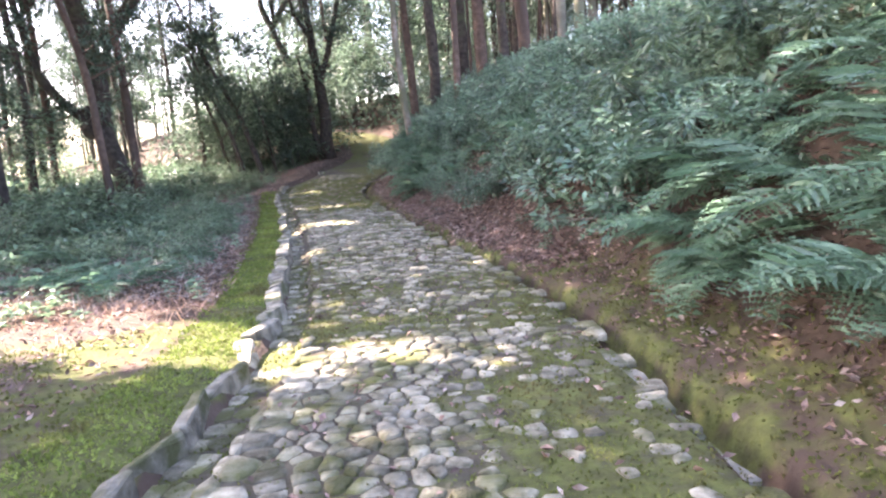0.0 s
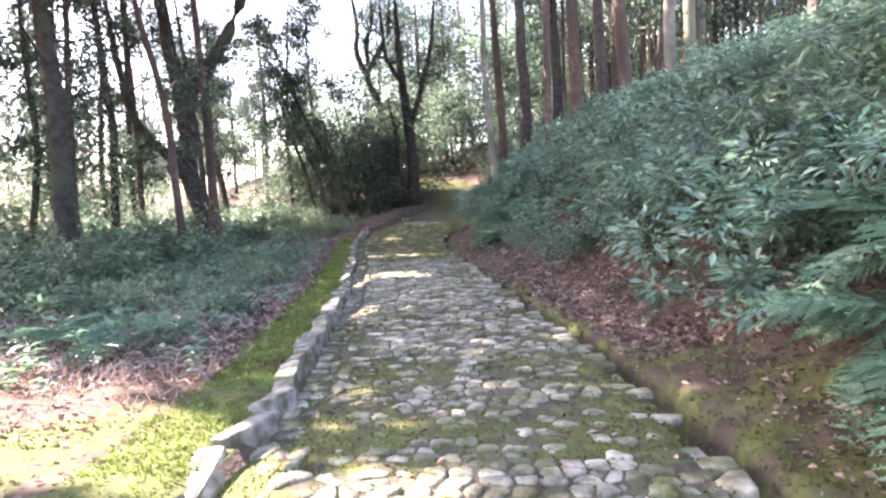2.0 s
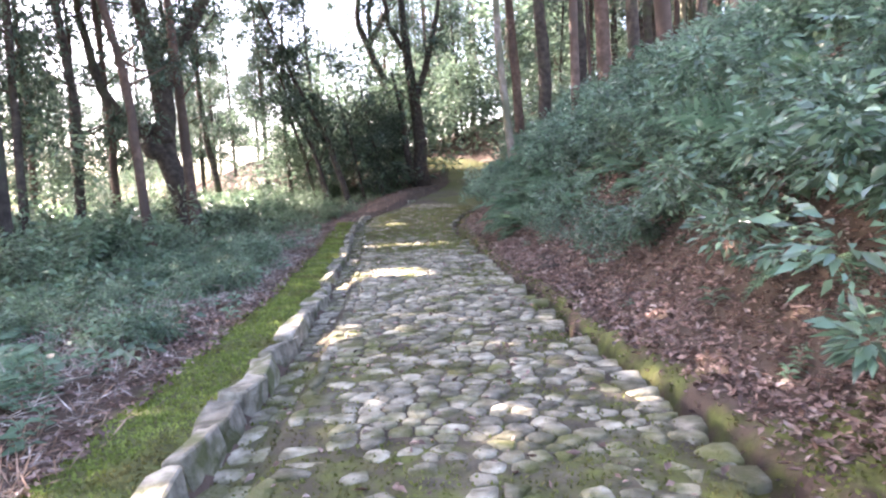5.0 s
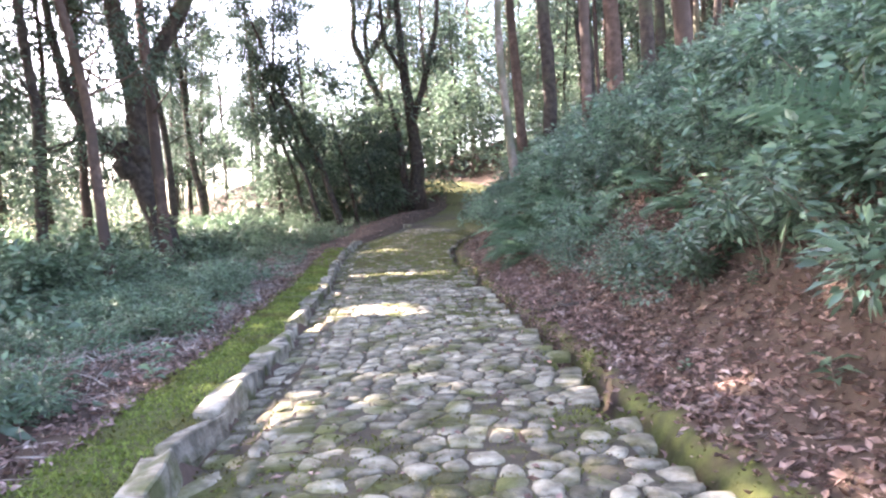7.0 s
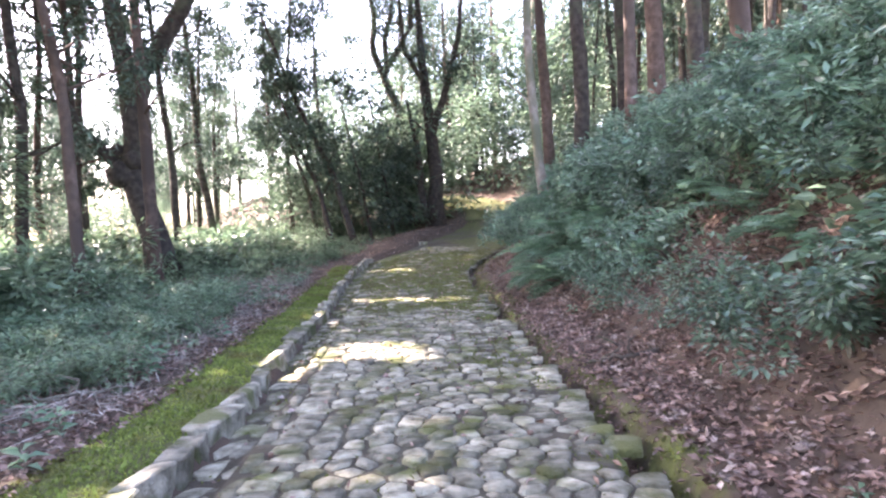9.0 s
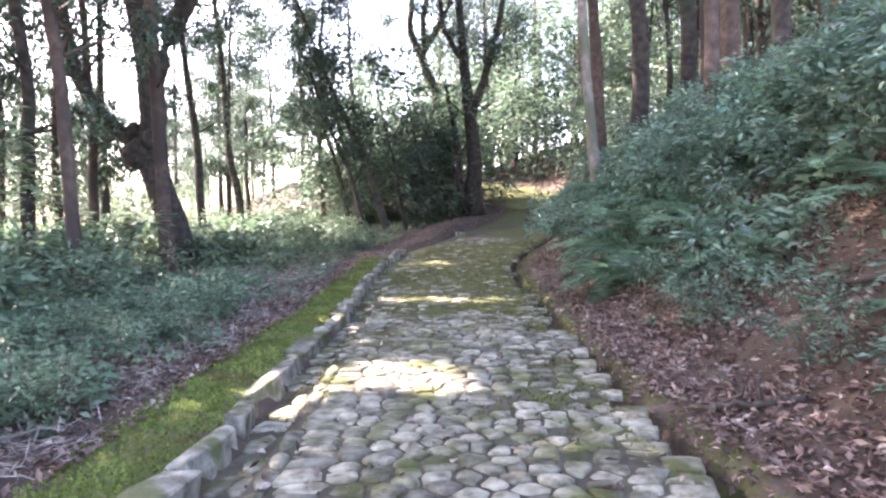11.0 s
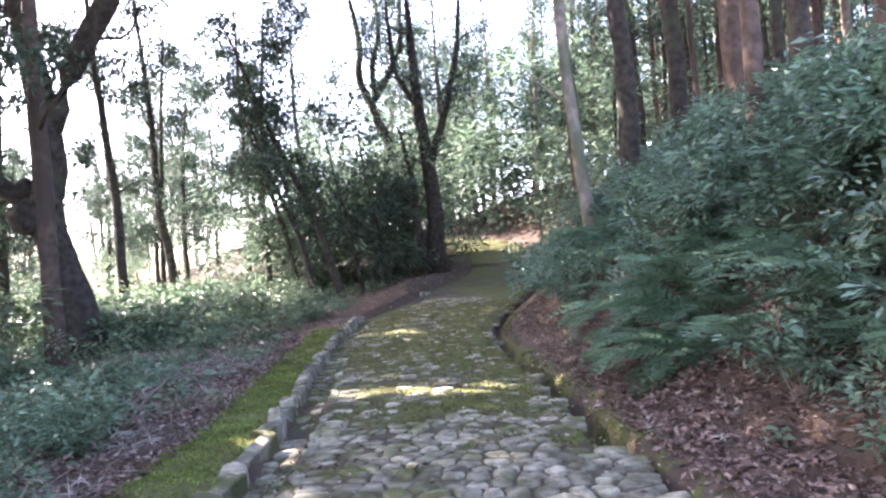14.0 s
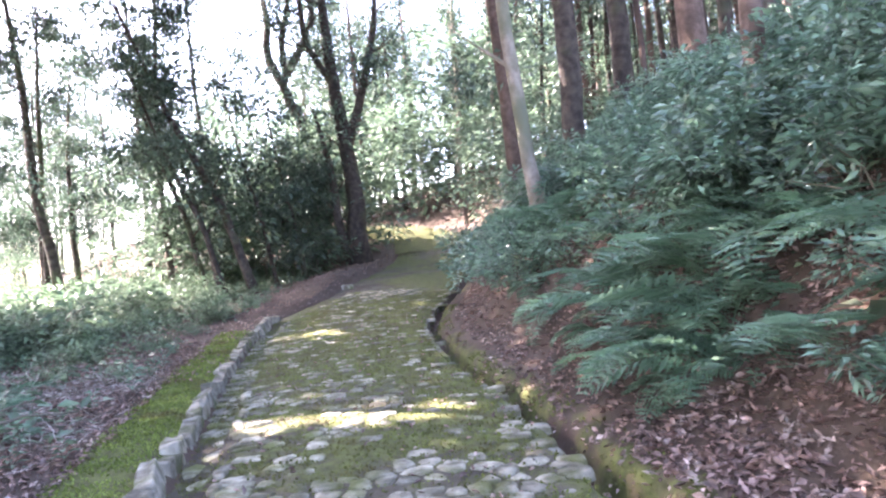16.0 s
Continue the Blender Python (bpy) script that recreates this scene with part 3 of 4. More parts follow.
def build_fern(rng, size, count, label):
    fern = tagged(new("fern"), label, "fern", "ferns on the bank")
    meshes = [frond_mesh(rng, size * s) for s in (0.8, 1.0, 1.15)]
    for k in range(count):
        ob = child("frond", meshes[k % 3], fern)
        ob.matrix_basis = pose(0, 0, 0, rng.uniform(-12, 12), rng.uniform(-30, 12), 360 * k / count + rng.uniform(-20, 20))
    return fern


def foliage_mesh(rng, w, h, n, leaf, narrow, mat, clumps=16, hang=0.0):
    """A ragged mass of leaves on a few clumps, wider than tall, with gaps."""
    c = rng.normal(size=(clumps, 3)) * (w * 0.42, w * 0.42, h * 0.28) + (0, 0, h * 0.55)
    c[:, 2] = np.maximum(c[:, 2], 0.08)
    k = rng.integers(clumps, size=n)
    out = rng.normal(size=(n, 3)) * (1, 1, 0.7)
    p = c[k] + unit(out) * (rng.random((n, 1)) ** 0.5) * w * rng.uniform(0.16, 0.30, clumps)[k][:, None]
    p[:, 2] = np.maximum(p[:, 2], 0.03)
    ln = leaf * rng.uniform(0.6, 1.3, n)
    return c, mesh_np("foliage", *leaf_arrays(rng, p, out * (1, 1, 0.5) - (0, 0, hang), ln, ln * narrow, 0.3, 0.15), mat)


def build_shrub(rng, name, w, h, n, leaf, narrow, mat, label, group, clumps=16, hang=0.0):
    shrub = tagged(new(name), label, "shrub", group)
    c, me = foliage_mesh(rng, w, h, n, leaf, narrow, mat, clumps, hang)
    for i in range(5):
        end = c[i]
        pth = curve([(0.05 * i - 0.1, 0, -0.15), (end[0] * 0.4, end[1] * 0.4, end[2] * 0.6), tuple(end)], 7)
        child("stem", mesh_np("stem", *tube(pth, np.linspace(0.016, 0.006, 7), 5), bark_pale), shrub)
    child("foliage", me, shrub)
    return shrub


def place(kinds, rng, spots):
    """Sets the first of each kind on a spot and copies for the others."""
    used = set()
    for x, y, s in spots:
        k = int(rng.integers(len(kinds)))
        m = pose(x, y, H(x, y) - 0.03, rng.uniform(-8, 8), rng.uniform(-8, 8), rng.uniform(0, 360))
        if k not in used:
            used.add(k)
            kinds[k].scale = (s, s, s)
            kinds[k].matrix_basis = m @ Matrix.Diagonal((s, s, s, 1))
        else:
            kinds[k].scale = (s, s, s)
            ob = copy_thing(kinds[k], m)
    for k, ob in enumerate(kinds):
        if k not in used:
            for o in (*ob.children_recursive, ob):
                bpy.data.objects.remove(o)


def build_plants():
    rng = np.random.default_rng(21)
    ferns = [build_fern(rng, s, c, "arching green fern growing on the earth bank") for s, c in ((1.15, 10), (0.95, 9), (0.75, 8))]
    spots = [(right(y) + o, y, s) for y, o, s in ((2.6, 1.35, 0.9), (3.3, 1.3, 0.9), (4.2, 1.3, 0.9), (5.0, 1.25, 0.8), (5.9, 1.35, 0.8), (6.7, 1.45, 0.8), (7.4, 1.5, 0.8), (8.1, 1.35, 0.7), (3.2, 1.5, 1.0), (3.9, 1.45, 1.1), (4.7, 1.4, 1.1), (5.5, 1.4, 1.2), (6.1, 1.5, 1.1), (3.0, 2.3, 1.1), (3.7, 2.8, 1.2), (4.4, 2.0, 1.2), (5.7, 2.4, 1.2), (6.6, 1.9, 1.1), (5.2, 3.8, 1.2), (4.2, 3.6, 1.2), (6.8, 3.4, 1.2), (4.6, 1.75, 1.2), (5.6, 1.9, 1.3), (6.3, 2.1, 1.2), (5.2, 2.5, 1.3), (4.2, 2.4, 1.2), (7.0, 2.6, 1.1), (3.6, 1.9, 1.0), (6.2, 3.0, 1.2), (4.9, 3.2, 1.3), (7.9, 1.9, 0.9),
                                                   (10.2, 1.6, 0.8), (9.0, 2.3, 1.0), (17.5, 1.75, 0.9), (18.6, 1.9, 1.0), (20.9, 2.2, 1.0), (22.0, 2.0, 0.9), (19.2, 2.1, 0.9), (23.6, 2.2, 0.9), (20.5, 1.15, 0.8), (21.6, 1.2, 0.85), (19.4, 1.5, 0.8), (22.8, 1.3, 0.8), (20.2, 1.35, 0.95), (21.0, 1.3, 1.0), (20.6, 1.6, 1.0), (21.3, 1.8, 1.1), (22.2, 1.5, 1.0), (23.0, 1.7, 0.9), (24.3, 1.4, 0.9), (19.8, 2.2, 1.0), (16.4, 2.4, 1.0), (13.3, 2.0, 0.9), (25.6, 1.6, 0.8), (15.0, 1.7, 0.7))]
    for _ in range(24):
        y = rng.uniform(3, 32)
        spots.append((right(y) + rng.uniform(2.0, 4.0), y, rng.uniform(0.8, 1.2)))
    place(ferns, rng, spots)
    lferns = [build_fern(rng, 0.7, 7, "low fern among the undergrowth beside the lane")]
    place(lferns, rng, [(-4.3, 9.6, 1.0), (-5.6, 10.6, 0.9), (-7.4, 15.5, 0.9), (-8.3, 17.8, 1.0), (-9.2, 20.5, 0.9), (-7.2, 19.2, 0.7), (-9.8, 17.2, 1.0), (-7.8, 22.6, 0.8), (-6.3, 8.9, 1.0), (-10.5, 21.8, 0.9), (-4.2, 8.7, 1.3), (-5.4, 9.3, 1.2), (-6.9, 11.4, 1.2), (-7.2, 13.3, 1.2), (-8.1, 14.9, 1.2), (-8.6, 16.4, 1.3), (-7.6, 17.0, 1.1), (-9.0, 19.0, 1.3), (-8.4, 20.4, 1.1), (-9.6, 23.2, 1.1), (-7.7, 18.2, 1.1), (-10.4, 15.6, 1.3), (-11.2, 18.6, 1.3), (-8.9, 12.6, 1.3), (-6.1, 16.2, 0.7), (-6.6, 17.4, 0.8), (-6.9, 18.6, 0.7), (-7.4, 20.0, 0.8), (-8.0, 21.4, 0.9), (-6.0, 14.8, 0.8), (-5.2, 12.0, 0.7), (-8.6, 24.0, 0.9)])
    shrubs = [build_shrub(rng, "shrub", 1.3, 1.1, 1500, leaf, narrow, shrub_mat, "dense dark evergreen shrub on the bank", "shrubs on the bank") for leaf, narrow in ((0.12, 0.42), (0.15, 0.36), (0.13, 0.5), (0.165, 0.38), (0.105, 0.45))]
    spots = []
    for _ in range(272):
        y = rng.uniform(2, 40)
        o = rng.uniform(1.75, 6.6)
        if (o < 2.3 and rng.random() < 0.55) or (y < 7 and o < 3.8) or (19 < y < 23.5 and o < 2.1):
            continue
        spots.append((right(y) + o, y, rng.uniform(0.55, 0.9) * (1 if o > 2.4 else 0.8)))
    for y, o, s in ((9.6, 1.8, 0.8), (11.3, 1.6, 0.75), (14.2, 1.3, 0.55), (15.6, 1.25, 0.5), (18.4, 1.3, 0.5), (25.5, 1.6, 0.8), (26.5, 1.6, 0.8), (27.8, 1.7, 0.85), (29, 1.6, 0.85), (30.5, 1.5, 0.9), (32, 1.3, 1.0), (34, 1.4, 0.9), (36, 1.5, 0.9), (12.5, 1.7, 0.7)):
        spots.append((right(y) + o, y, s))
    for y, o, s in ((7.9, 1.55, 0.75), (8.5, 1.7, 0.8), (7.2, 1.9, 0.7), (8.9, 1.5, 0.55), (13.2, 1.45, 0.5), (16.7, 1.2, 0.45), (17.2, 1.6, 0.6), (12.0, 2.1, 0.9), (10.4, 2.2, 0.9), (20.3, 2.5, 0.7), (21.2, 2.9, 0.8), (22.4, 2.4, 0.7), (23.2, 2.8, 0.8), (19.3, 2.8, 0.8), (18.2, 2.4, 0.6)):
        spots.append((right(y) + o, y, s))
    place(shrubs, rng, spots)
    canes = [build_shrub(rng, "dwarf_bamboo", 1.1, 1.3, 850, 0.2, 0.18, cane_mat, "dwarf bamboo with long drooping pale green leaves", "bamboo on the bank", 12, 0.35) for _ in range(2)]
    spots = [(right(y) + o, y, s) for y, o, s in ((8.2, 1.9, 0.9), (8.9, 2.4, 1.0), (8.0, 2.7, 1.0), (9.5, 2.9, 0.9), (19.6, 3.2, 0.9), (20.6, 3.5, 1.0))]
    for _ in range(34):
        y = rng.uniform(6, 34)
        spots.append((right(y) + rng.uniform(2.6, 6.5), y, rng.uniform(0.55, 0.8)))
    place(canes, rng, spots)
    low = [build_shrub(rng, "bush", 1.5, 0.8, 1300, leaf, 0.4, low_mat, "low leafy bush in the woodland beside the lane", "bushes in the wood") for leaf in (0.12, 0.17, 0.21)]
    spots = []
    for _ in range(190):
        y = rng.uniform(9, 48)
        d = 4.6 + 15 * rng.random()
        if left(y) - d < -18 and y > 26 and rng.random() < 0.6:
            continue
        spots.append((left(y) - d, y, rng.uniform(0.5, 1.0) * (1 + 0.05 * d)))
    for _ in range(46):
        y = rng.uniform(10, 34)
        spots.append((left(y) - rng.uniform(1.5, 3.8), y, rng.uniform(0.25, 0.5)))
    place(low, rng, spots)
    tall = [build_shrub(rng, "understory_bush", 2.4, 3.4, 1500, 0.17, 0.42, low_mat, "tall airy understory bush among the trunks", "bushes among the trunks", 18) for _ in range(3)]
    spots = []
    for _ in range(80):
        y = rng.uniform(13, 64)
        x = float(left(min(y, 42))) - rng.uniform(9, 32) - (0 if y < 34 else 4)
        if abs(x + 0.42 * y) < 2.2 and y > 30:
            continue
        spots.append((x, y, rng.uniform(0.6, 1.3)))
    place(tall, rng, spots)


# ---------------------------------------------------------------- trees
TRUNKS = []


def crown_mesh(rng, centres, radius, n, leaf, narrow=0.45):
    centres = np.asarray(centres, float)
    k = rng.integers(len(centres), size=n)
    out = rng.normal(size=(n, 3)) * (1, 1, 0.75)
    p = centres[k] + unit(out) * (rng.random((n, 1)) ** 0.6) * radius * rng.uniform(0.5, 1.2, len(centres))[k][:, None]
    # leaves removed where they would shade a chosen sun patch
    p = p[~shades_sun_patch(p, 0.22)]
    ln = leaf * rng.uniform(0.6, 1.3, len(p))
    return leaf_arrays(rng, p, rng.normal(size=(len(p), 3)), ln, ln * narrow, 0.3, 0.2)


def build_tree(name, label, group, x, y, limbs, bark, crowns=0, leaf=0.16, crad=0.8, seed=0, per=130, twigs=3, flare=1.35):
    """limbs: lists of (dx, dy, dz, radius) from the foot; the first is the trunk. crowns: leaf clumps along the upper limbs."""
    rng = np.random.default_rng(seed)
    z0 = H(x, y) - 0.15
    tree = tagged(new(name), label, "tree", group)
    tree.location = (x, y, z0)
    centres = []
    for i, limb in enumerate(limbs):
        a = np.array(limb, float)
        n = max(10, int(np.linalg.norm(np.diff(a[:, :3], axis=0), axis=1).sum() / 0.7))
        path = curve(a[:, :3], n)
        d = np.r_[0, np.cumsum(np.linalg.norm(np.diff(path, axis=0), axis=1))]
        e = np.r_[0, np.cumsum(np.linalg.norm(np.diff(a[:, :3], axis=0), axis=1))]
        rad = np.interp(d / d[-1], e / e[-1], a[:, 3])
        path[1:-1] += rng.normal(size=(n - 2, 3)) * 0.10 * rad[1:-1, None]
        if i == 0:
            rad = rad * (1 + (flare - 1) * np.exp(-d / 0.45))
        parts = [tube(path, rad, 10 if rad[0] > 0.1 else 7, 0.05, seed + i)]
        for _ in range(twigs if d[-1] > 2.5 else 1):
            k = int(rng.integers(n // 4, n - 1))
            out = rng.normal(size=3) * (1, 1, 0.3) + (0, 0, 0.5)
            ln = rng.uniform(0.8, 2.2)
            b = path[k] + unit(out) * ln + (0, 0, 0.2 * ln)
            mid = (path[k] + b) / 2 + rng.normal(size=3) * 0.12 * ln
            parts.append(tube(curve([path[k], mid, b], 7), np.linspace(min(rad[k] * 0.4, 0.05), 0.006, 7), 5))
            centres += [b, mid * 0.4 + b * 0.6]
        centres += [path[-1]]
        child("trunk" if i == 0 else "limb", mesh_np("trunk" if i == 0 else "limb", *joined(parts), bark, True), tree)
    TRUNKS.append((x, y, tree))
    if crowns:
        rng2 = np.random.default_rng(seed + 99)
        c = np.array([centres[int(k)] for k in rng2.integers(len(centres), size=crowns)]) + rng2.normal(size=(crowns, 3)) * 0.5
        v, f = crown_mesh(rng2, c + (x, y, z0), crad, crowns * per, leaf)
        child("crown", mesh_np("crown", v - np.array((x, y, z0)), f, crown_mat), tree)
    return tree


def straight(rng, h, r, lx=0.0, ly=0.0):
    b = rng.uniform(-0.25, 0.25, 4)
    return [(0, 0, 0, r), (lx * 0.3 + b[0], ly * 0.3 + b[1], h * 0.33, r * 0.85), (lx * 0.65 + b[2], ly * 0.65 + b[3], h * 0.66, r * 0.62), (lx, ly, h, r * 0.25)]


def build_trees():
    rng = np.random.default_rng(31)
    forked = build_tree("forked_tree", "large dark forked tree with a knotted trunk", "", -12.2, 27.0,
               [[(0, 0, 0, 0.46), (-0.35, 0, 1.6, 0.40), (-0.95, 0, 3.3, 0.36), (-0.8, 0, 5.3, 0.36), (-1.3, 0, 7.5, 0.27), (-1.7, 0, 11, 0.2), (-1.6, 0.5, 15, 0.08)],
                [(-0.8, 0, 5.2, 0.28), (-0.1, 0, 6.8, 0.26), (1.2, -0.2, 8.3, 0.24), (2.2, -0.3, 10.5, 0.2), (2.6, -0.3, 14, 0.07)],
                [(-0.8, 0, 3.2, 0.2), (-1.8, -0.2, 4.0, 0.2), (-2.9, -0.3, 5.2, 0.18), (-3.4, -0.3, 7.5, 0.14), (-3.9, -0.2, 11, 0.06)]], bark_dark, 24, 0.16, 1.0, 41, twigs=6)
    burl = tube([(0, 0, -0.42), (0, 0, -0.34), (0.02, 0, -0.15), (0, 0.02, 0.08), (0.03, 0, 0.28), (0, 0, 0.4)], [0.1, 0.3, 0.42, 0.4, 0.28, 0.08], 11, 0.12, 5)
    for o, sc in (((-1.15, -0.3, 3.35), 1.0), ((-0.75, -0.25, 3.75), 0.7), ((-1.3, -0.2, 4.05), 0.5)):
        child("burl", mesh_np("burl", burl[0] * sc + np.array(o), burl[1], bark_dark, True), forked, "swollen knotted burl with moss")
    build_tree("slender_tree", "slender straight tree with reddish bark", "", -10.7, 24.2, [straight(rng, 15, 0.17, -0.7)], bark_red, 8, 0.15, 0.8, 42)
    for x, y, r, lx, bk, s, cr in ((-17, 39, 0.2, -1.6, bark_dark, 43, 10), (-15.6, 33.2, 0.17, -1.0, bark_dark, 44, 8), (-14, 41, 0.14, 0.4, bark_dark, 45, 10), (-11.5, 17.6, 0.26, -0.8, bark_dark, 46, 8), (-10, 20.7, 0.13, -1.9, bark_red, 47, 6),
                                   (-14.5, 24, 0.17, 0.2, bark_dark, 48, 6), (-15.5, 27.5, 0.15, -0.4, bark_red, 49, 8), (-18, 31, 0.16, 0.5, bark_dark, 50, 8), (-13.2, 20.2, 0.12, 0.6, bark_dark, 51, 6), (-12.6, 43, 0.13, -0.6, bark_dark, 52, 8)):
        build_tree("slender_tree", "slender dark-barked woodland tree", "trees below the lane", x, y, [straight(rng, rng.uniform(12, 15), r, lx)], bk, cr * 3, 0.17, 0.85, s, 150, twigs=9)
    # the tree at the bend, with its twisted neighbours
    build_tree("bend_tree", "dark many-stemmed tree at the bend", "", -6.6, 41.5,
               [[(0, 0, 0, 0.42), (0.0, 0, 2.5, 0.34), (-0.2, 0, 5, 0.3), (-0.5, 0, 8, 0.22), (-0.7, 0, 13, 0.08)],
                [(-0.1, 0, 4.8, 0.2), (0.7, 0, 7, 0.17), (1.4, 0, 9.5, 0.12), (1.7, 0, 13, 0.05)],
                [(-0.4, 0, 0.1, 0.2), (-0.8, 0, 2.2, 0.17), (-0.9, 0.1, 4.2, 0.14), (-1.4, 0.2, 6.5, 0.06)],
                [(-0.5, 0, 7.4, 0.14), (-1.4, 0, 9, 0.12), (-1.6, 0, 12.5, 0.05)]], bark_dark, 50, 0.17, 1.0, 60, flare=1.25, twigs=10)
    build_tree("twisted_tree", "twisted tree with crooked dark limbs", "", -9.0, 47,
               [[(0, 0, 0, 0.3), (-0.2, 0, 3, 0.28), (-0.7, 0, 6, 0.25), (-1.5, 0, 8, 0.24), (-2.2, 0, 9.6, 0.2), (-1.9, 0, 11.2, 0.17), (-2.6, 0, 15, 0.06)],
                [(-1.5, 0, 8, 0.18), (-0.6, 0, 9.4, 0.18), (0.2, 0, 10.8, 0.15), (0.4, 0, 15, 0.05)],
                [(-1.3, 0, 8.4, 0.15), (-1.4, 0, 10.2, 0.15), (-0.8, 0, 11.8, 0.12), (-1.2, 0, 15.5, 0.05)]], bark_dark, 34, 0.17, 1.0, 61, twigs=9)
    for x, y, lx, h, r, s in ((-9.8, 38.2, -4.2, 11, 0.16, 62), (-10.6, 37.6, -3.0, 9, 0.1, 63), (-11.2, 38.6, -1.8, 9, 0.09, 64), (-9.4, 39.5, -1.5, 8, 0.08, 65), (-12, 39.5, -2.6, 10, 0.11, 66), (-8.6, 40.5, -1.0, 7, 0.09, 67)):
        build_tree("leaning_tree", "leaning dark evergreen tree with dense foliage", "leaning trees at the bend", x, y, [[(0, 0, 0, r), (lx * 0.22, 0, h * 0.3, r * 0.9), (lx * 0.6, 0, h * 0.6, r * 0.6), (lx, 0, h, r * 0.25)]], bark_dark, 22, 0.2, 1.1, s, 110, twigs=8)
    # thicket of evergreens round the bend
    thick = [build_shrub(rng, "thicket_bush", 3.4, 4.2, 1900, 0.27, 0.36, thicket_mat, "tall dense evergreen bush behind the bend", "bushes at the bend", 26) for _ in range(3)]
    place(thick, rng, [(-9.8, 45, 1.7), (-11.8, 45.5, 1.6), (-13.6, 45, 1.4), (-8, 58, 2.1), (-4, 59, 2.2), (0, 57, 2.0), (-12, 59, 2.1), (4, 55, 1.9), (2, 61, 2.2), (-16, 60, 1.7), (7, 51, 1.7), (8, 58, 2.0), (-6, 64, 2.3), (-1, 65, 2.4), (-11, 66, 2.2), (-12.5, 41.5, 1.2), (-10.8, 42.5, 1.4), (-9.4, 44, 1.5), (-8.0, 44.5, 1.4), (-8.6, 42, 0.8), (-14, 43, 1.1), (-11.6, 44.5, 1.4), (-9, 46, 1.5), (-5.0, 54, 1.2), (-7.5, 55, 1.3), (-2, 53, 1.2), (0.5, 47, 1.0), (-0.3, 41, 0.9), (1.2, 38, 1.0), (-11, 54.5, 1.3), (-14.5, 55.5, 1.3), (-1, 57, 1.4), (3, 52, 1.3), (-16.5, 46, 1.0), (5, 46, 1.2), (3.5, 42, 1.1)])
    # trees on the bank
    build_tree("bank_sapling", "slim pale tree leaning over the bank", "", -0.9, 27.2, [[(0, 0, 0, 0.17), (-0.2, 0, 1.6, 0.13), (-0.4, 0, 4.5, 0.115), (-0.4, 0, 8, 0.1), (-0.5, 0, 13, 0.05)]], bark_pale, 6, 0.15, 0.8, 70)
    for x, y, r, bk, s in ((0.8, 22.2, 0.12, bark_red, 71), (0.2, 29.5, 0.25, bark_dark, 72), (1.5, 30.2, 0.24, bark_dark, 73), (2.1, 27.4, 0.25, bark_red, 74), (2.8, 26.0, 0.2, bark_dark, 75), (3.4, 24, 0.22, bark_red, 76), (-0.8, 33, 0.22, bark_red, 77), (4.6, 21, 0.16, bark_pale, 78), (3.4, 17.5, 0.13, bark_pale, 79)):
        build_tree("bank_tree", "tall straight tree on the bank", "trees on the bank", x, y, [straight(rng, rng.uniform(13, 16), r, rng.uniform(-0.4, 0.4))], bk, 8, 0.16, 0.9, s)
    for i in range(86):
        y = rng.uniform(28, 75)
        x = float(right(min(y, 44))) + rng.uniform(3.0, 30) if i % 4 else rng.uniform(-12, 2)
        if i % 4 == 0:
            y = rng.uniform(54, 80)
        build_tree("hill_tree", "tall thin tree on the hillside", "trees on the hillside", x, y, [straight(rng, rng.uniform(12, 17), rng.uniform(0.1, 0.22), rng.uniform(-1, 1))], (bark_dark, bark_red, bark_pale)[i % 3], 18, 0.22, 1.2, 100 + i, 120, twigs=6)
    for i in range(150):
        y = rng.uniform(29, 62)
        x = float(right(min(y, 44))) + rng.uniform(2.5, 26)
        if i % 5 == 0:
            x, y = rng.uniform(-13, 4), rng.uniform(56, 78)
        build_tree("thin_tree", "thin straight trunk in the dense hillside stand", "trees on the hillside", x, y, [straight(rng, rng.uniform(12, 17), rng.uniform(0.05, 0.13), rng.uniform(-0.7, 0.7))], (bark_dark, bark_dark, bark_red)[i % 3], 9, 0.3, 1.3, 400 + i, 60, twigs=4)
    for i in range(84):
        y = rng.uniform(18, 75)
        x = -15 - rng.uniform(0, 30) - 0.12 * max(0, y - 30)
        if y > 36 and x > -30 and i % 2:
            continue
        build_tree("far_tree", "thin woodland tree against the bright sky", "trees below the lane", x, y, [straight(rng, rng.uniform(11, 17), rng.uniform(0.08, 0.17), rng.uniform(-1, 1))], (bark_dark, bark_red)[i % 2], 20, 0.22, 1.1, 200 + i, 170, twigs=7)
    # bare trees added mostly out of view, to hold the shading leaf roof
    for x, y, s in ((-8, 3, 301), (-12, 8, 302), (-15, 17.5, 303), (-9.5, 12.5, 304), (6, 6, 305), (5.5, 13, 306), (7, 19, 307), (-15, 1, 308), (-17, 20, 309), (-5, -6, 310), (5, -3, 311)):
        build_tree("canopy_tree", "tall tree added for the shade over the lane", "trees over the lane", x, y, [straight(rng, 13, 0.22, 0.3)], bark_dark, 0, seed=s)


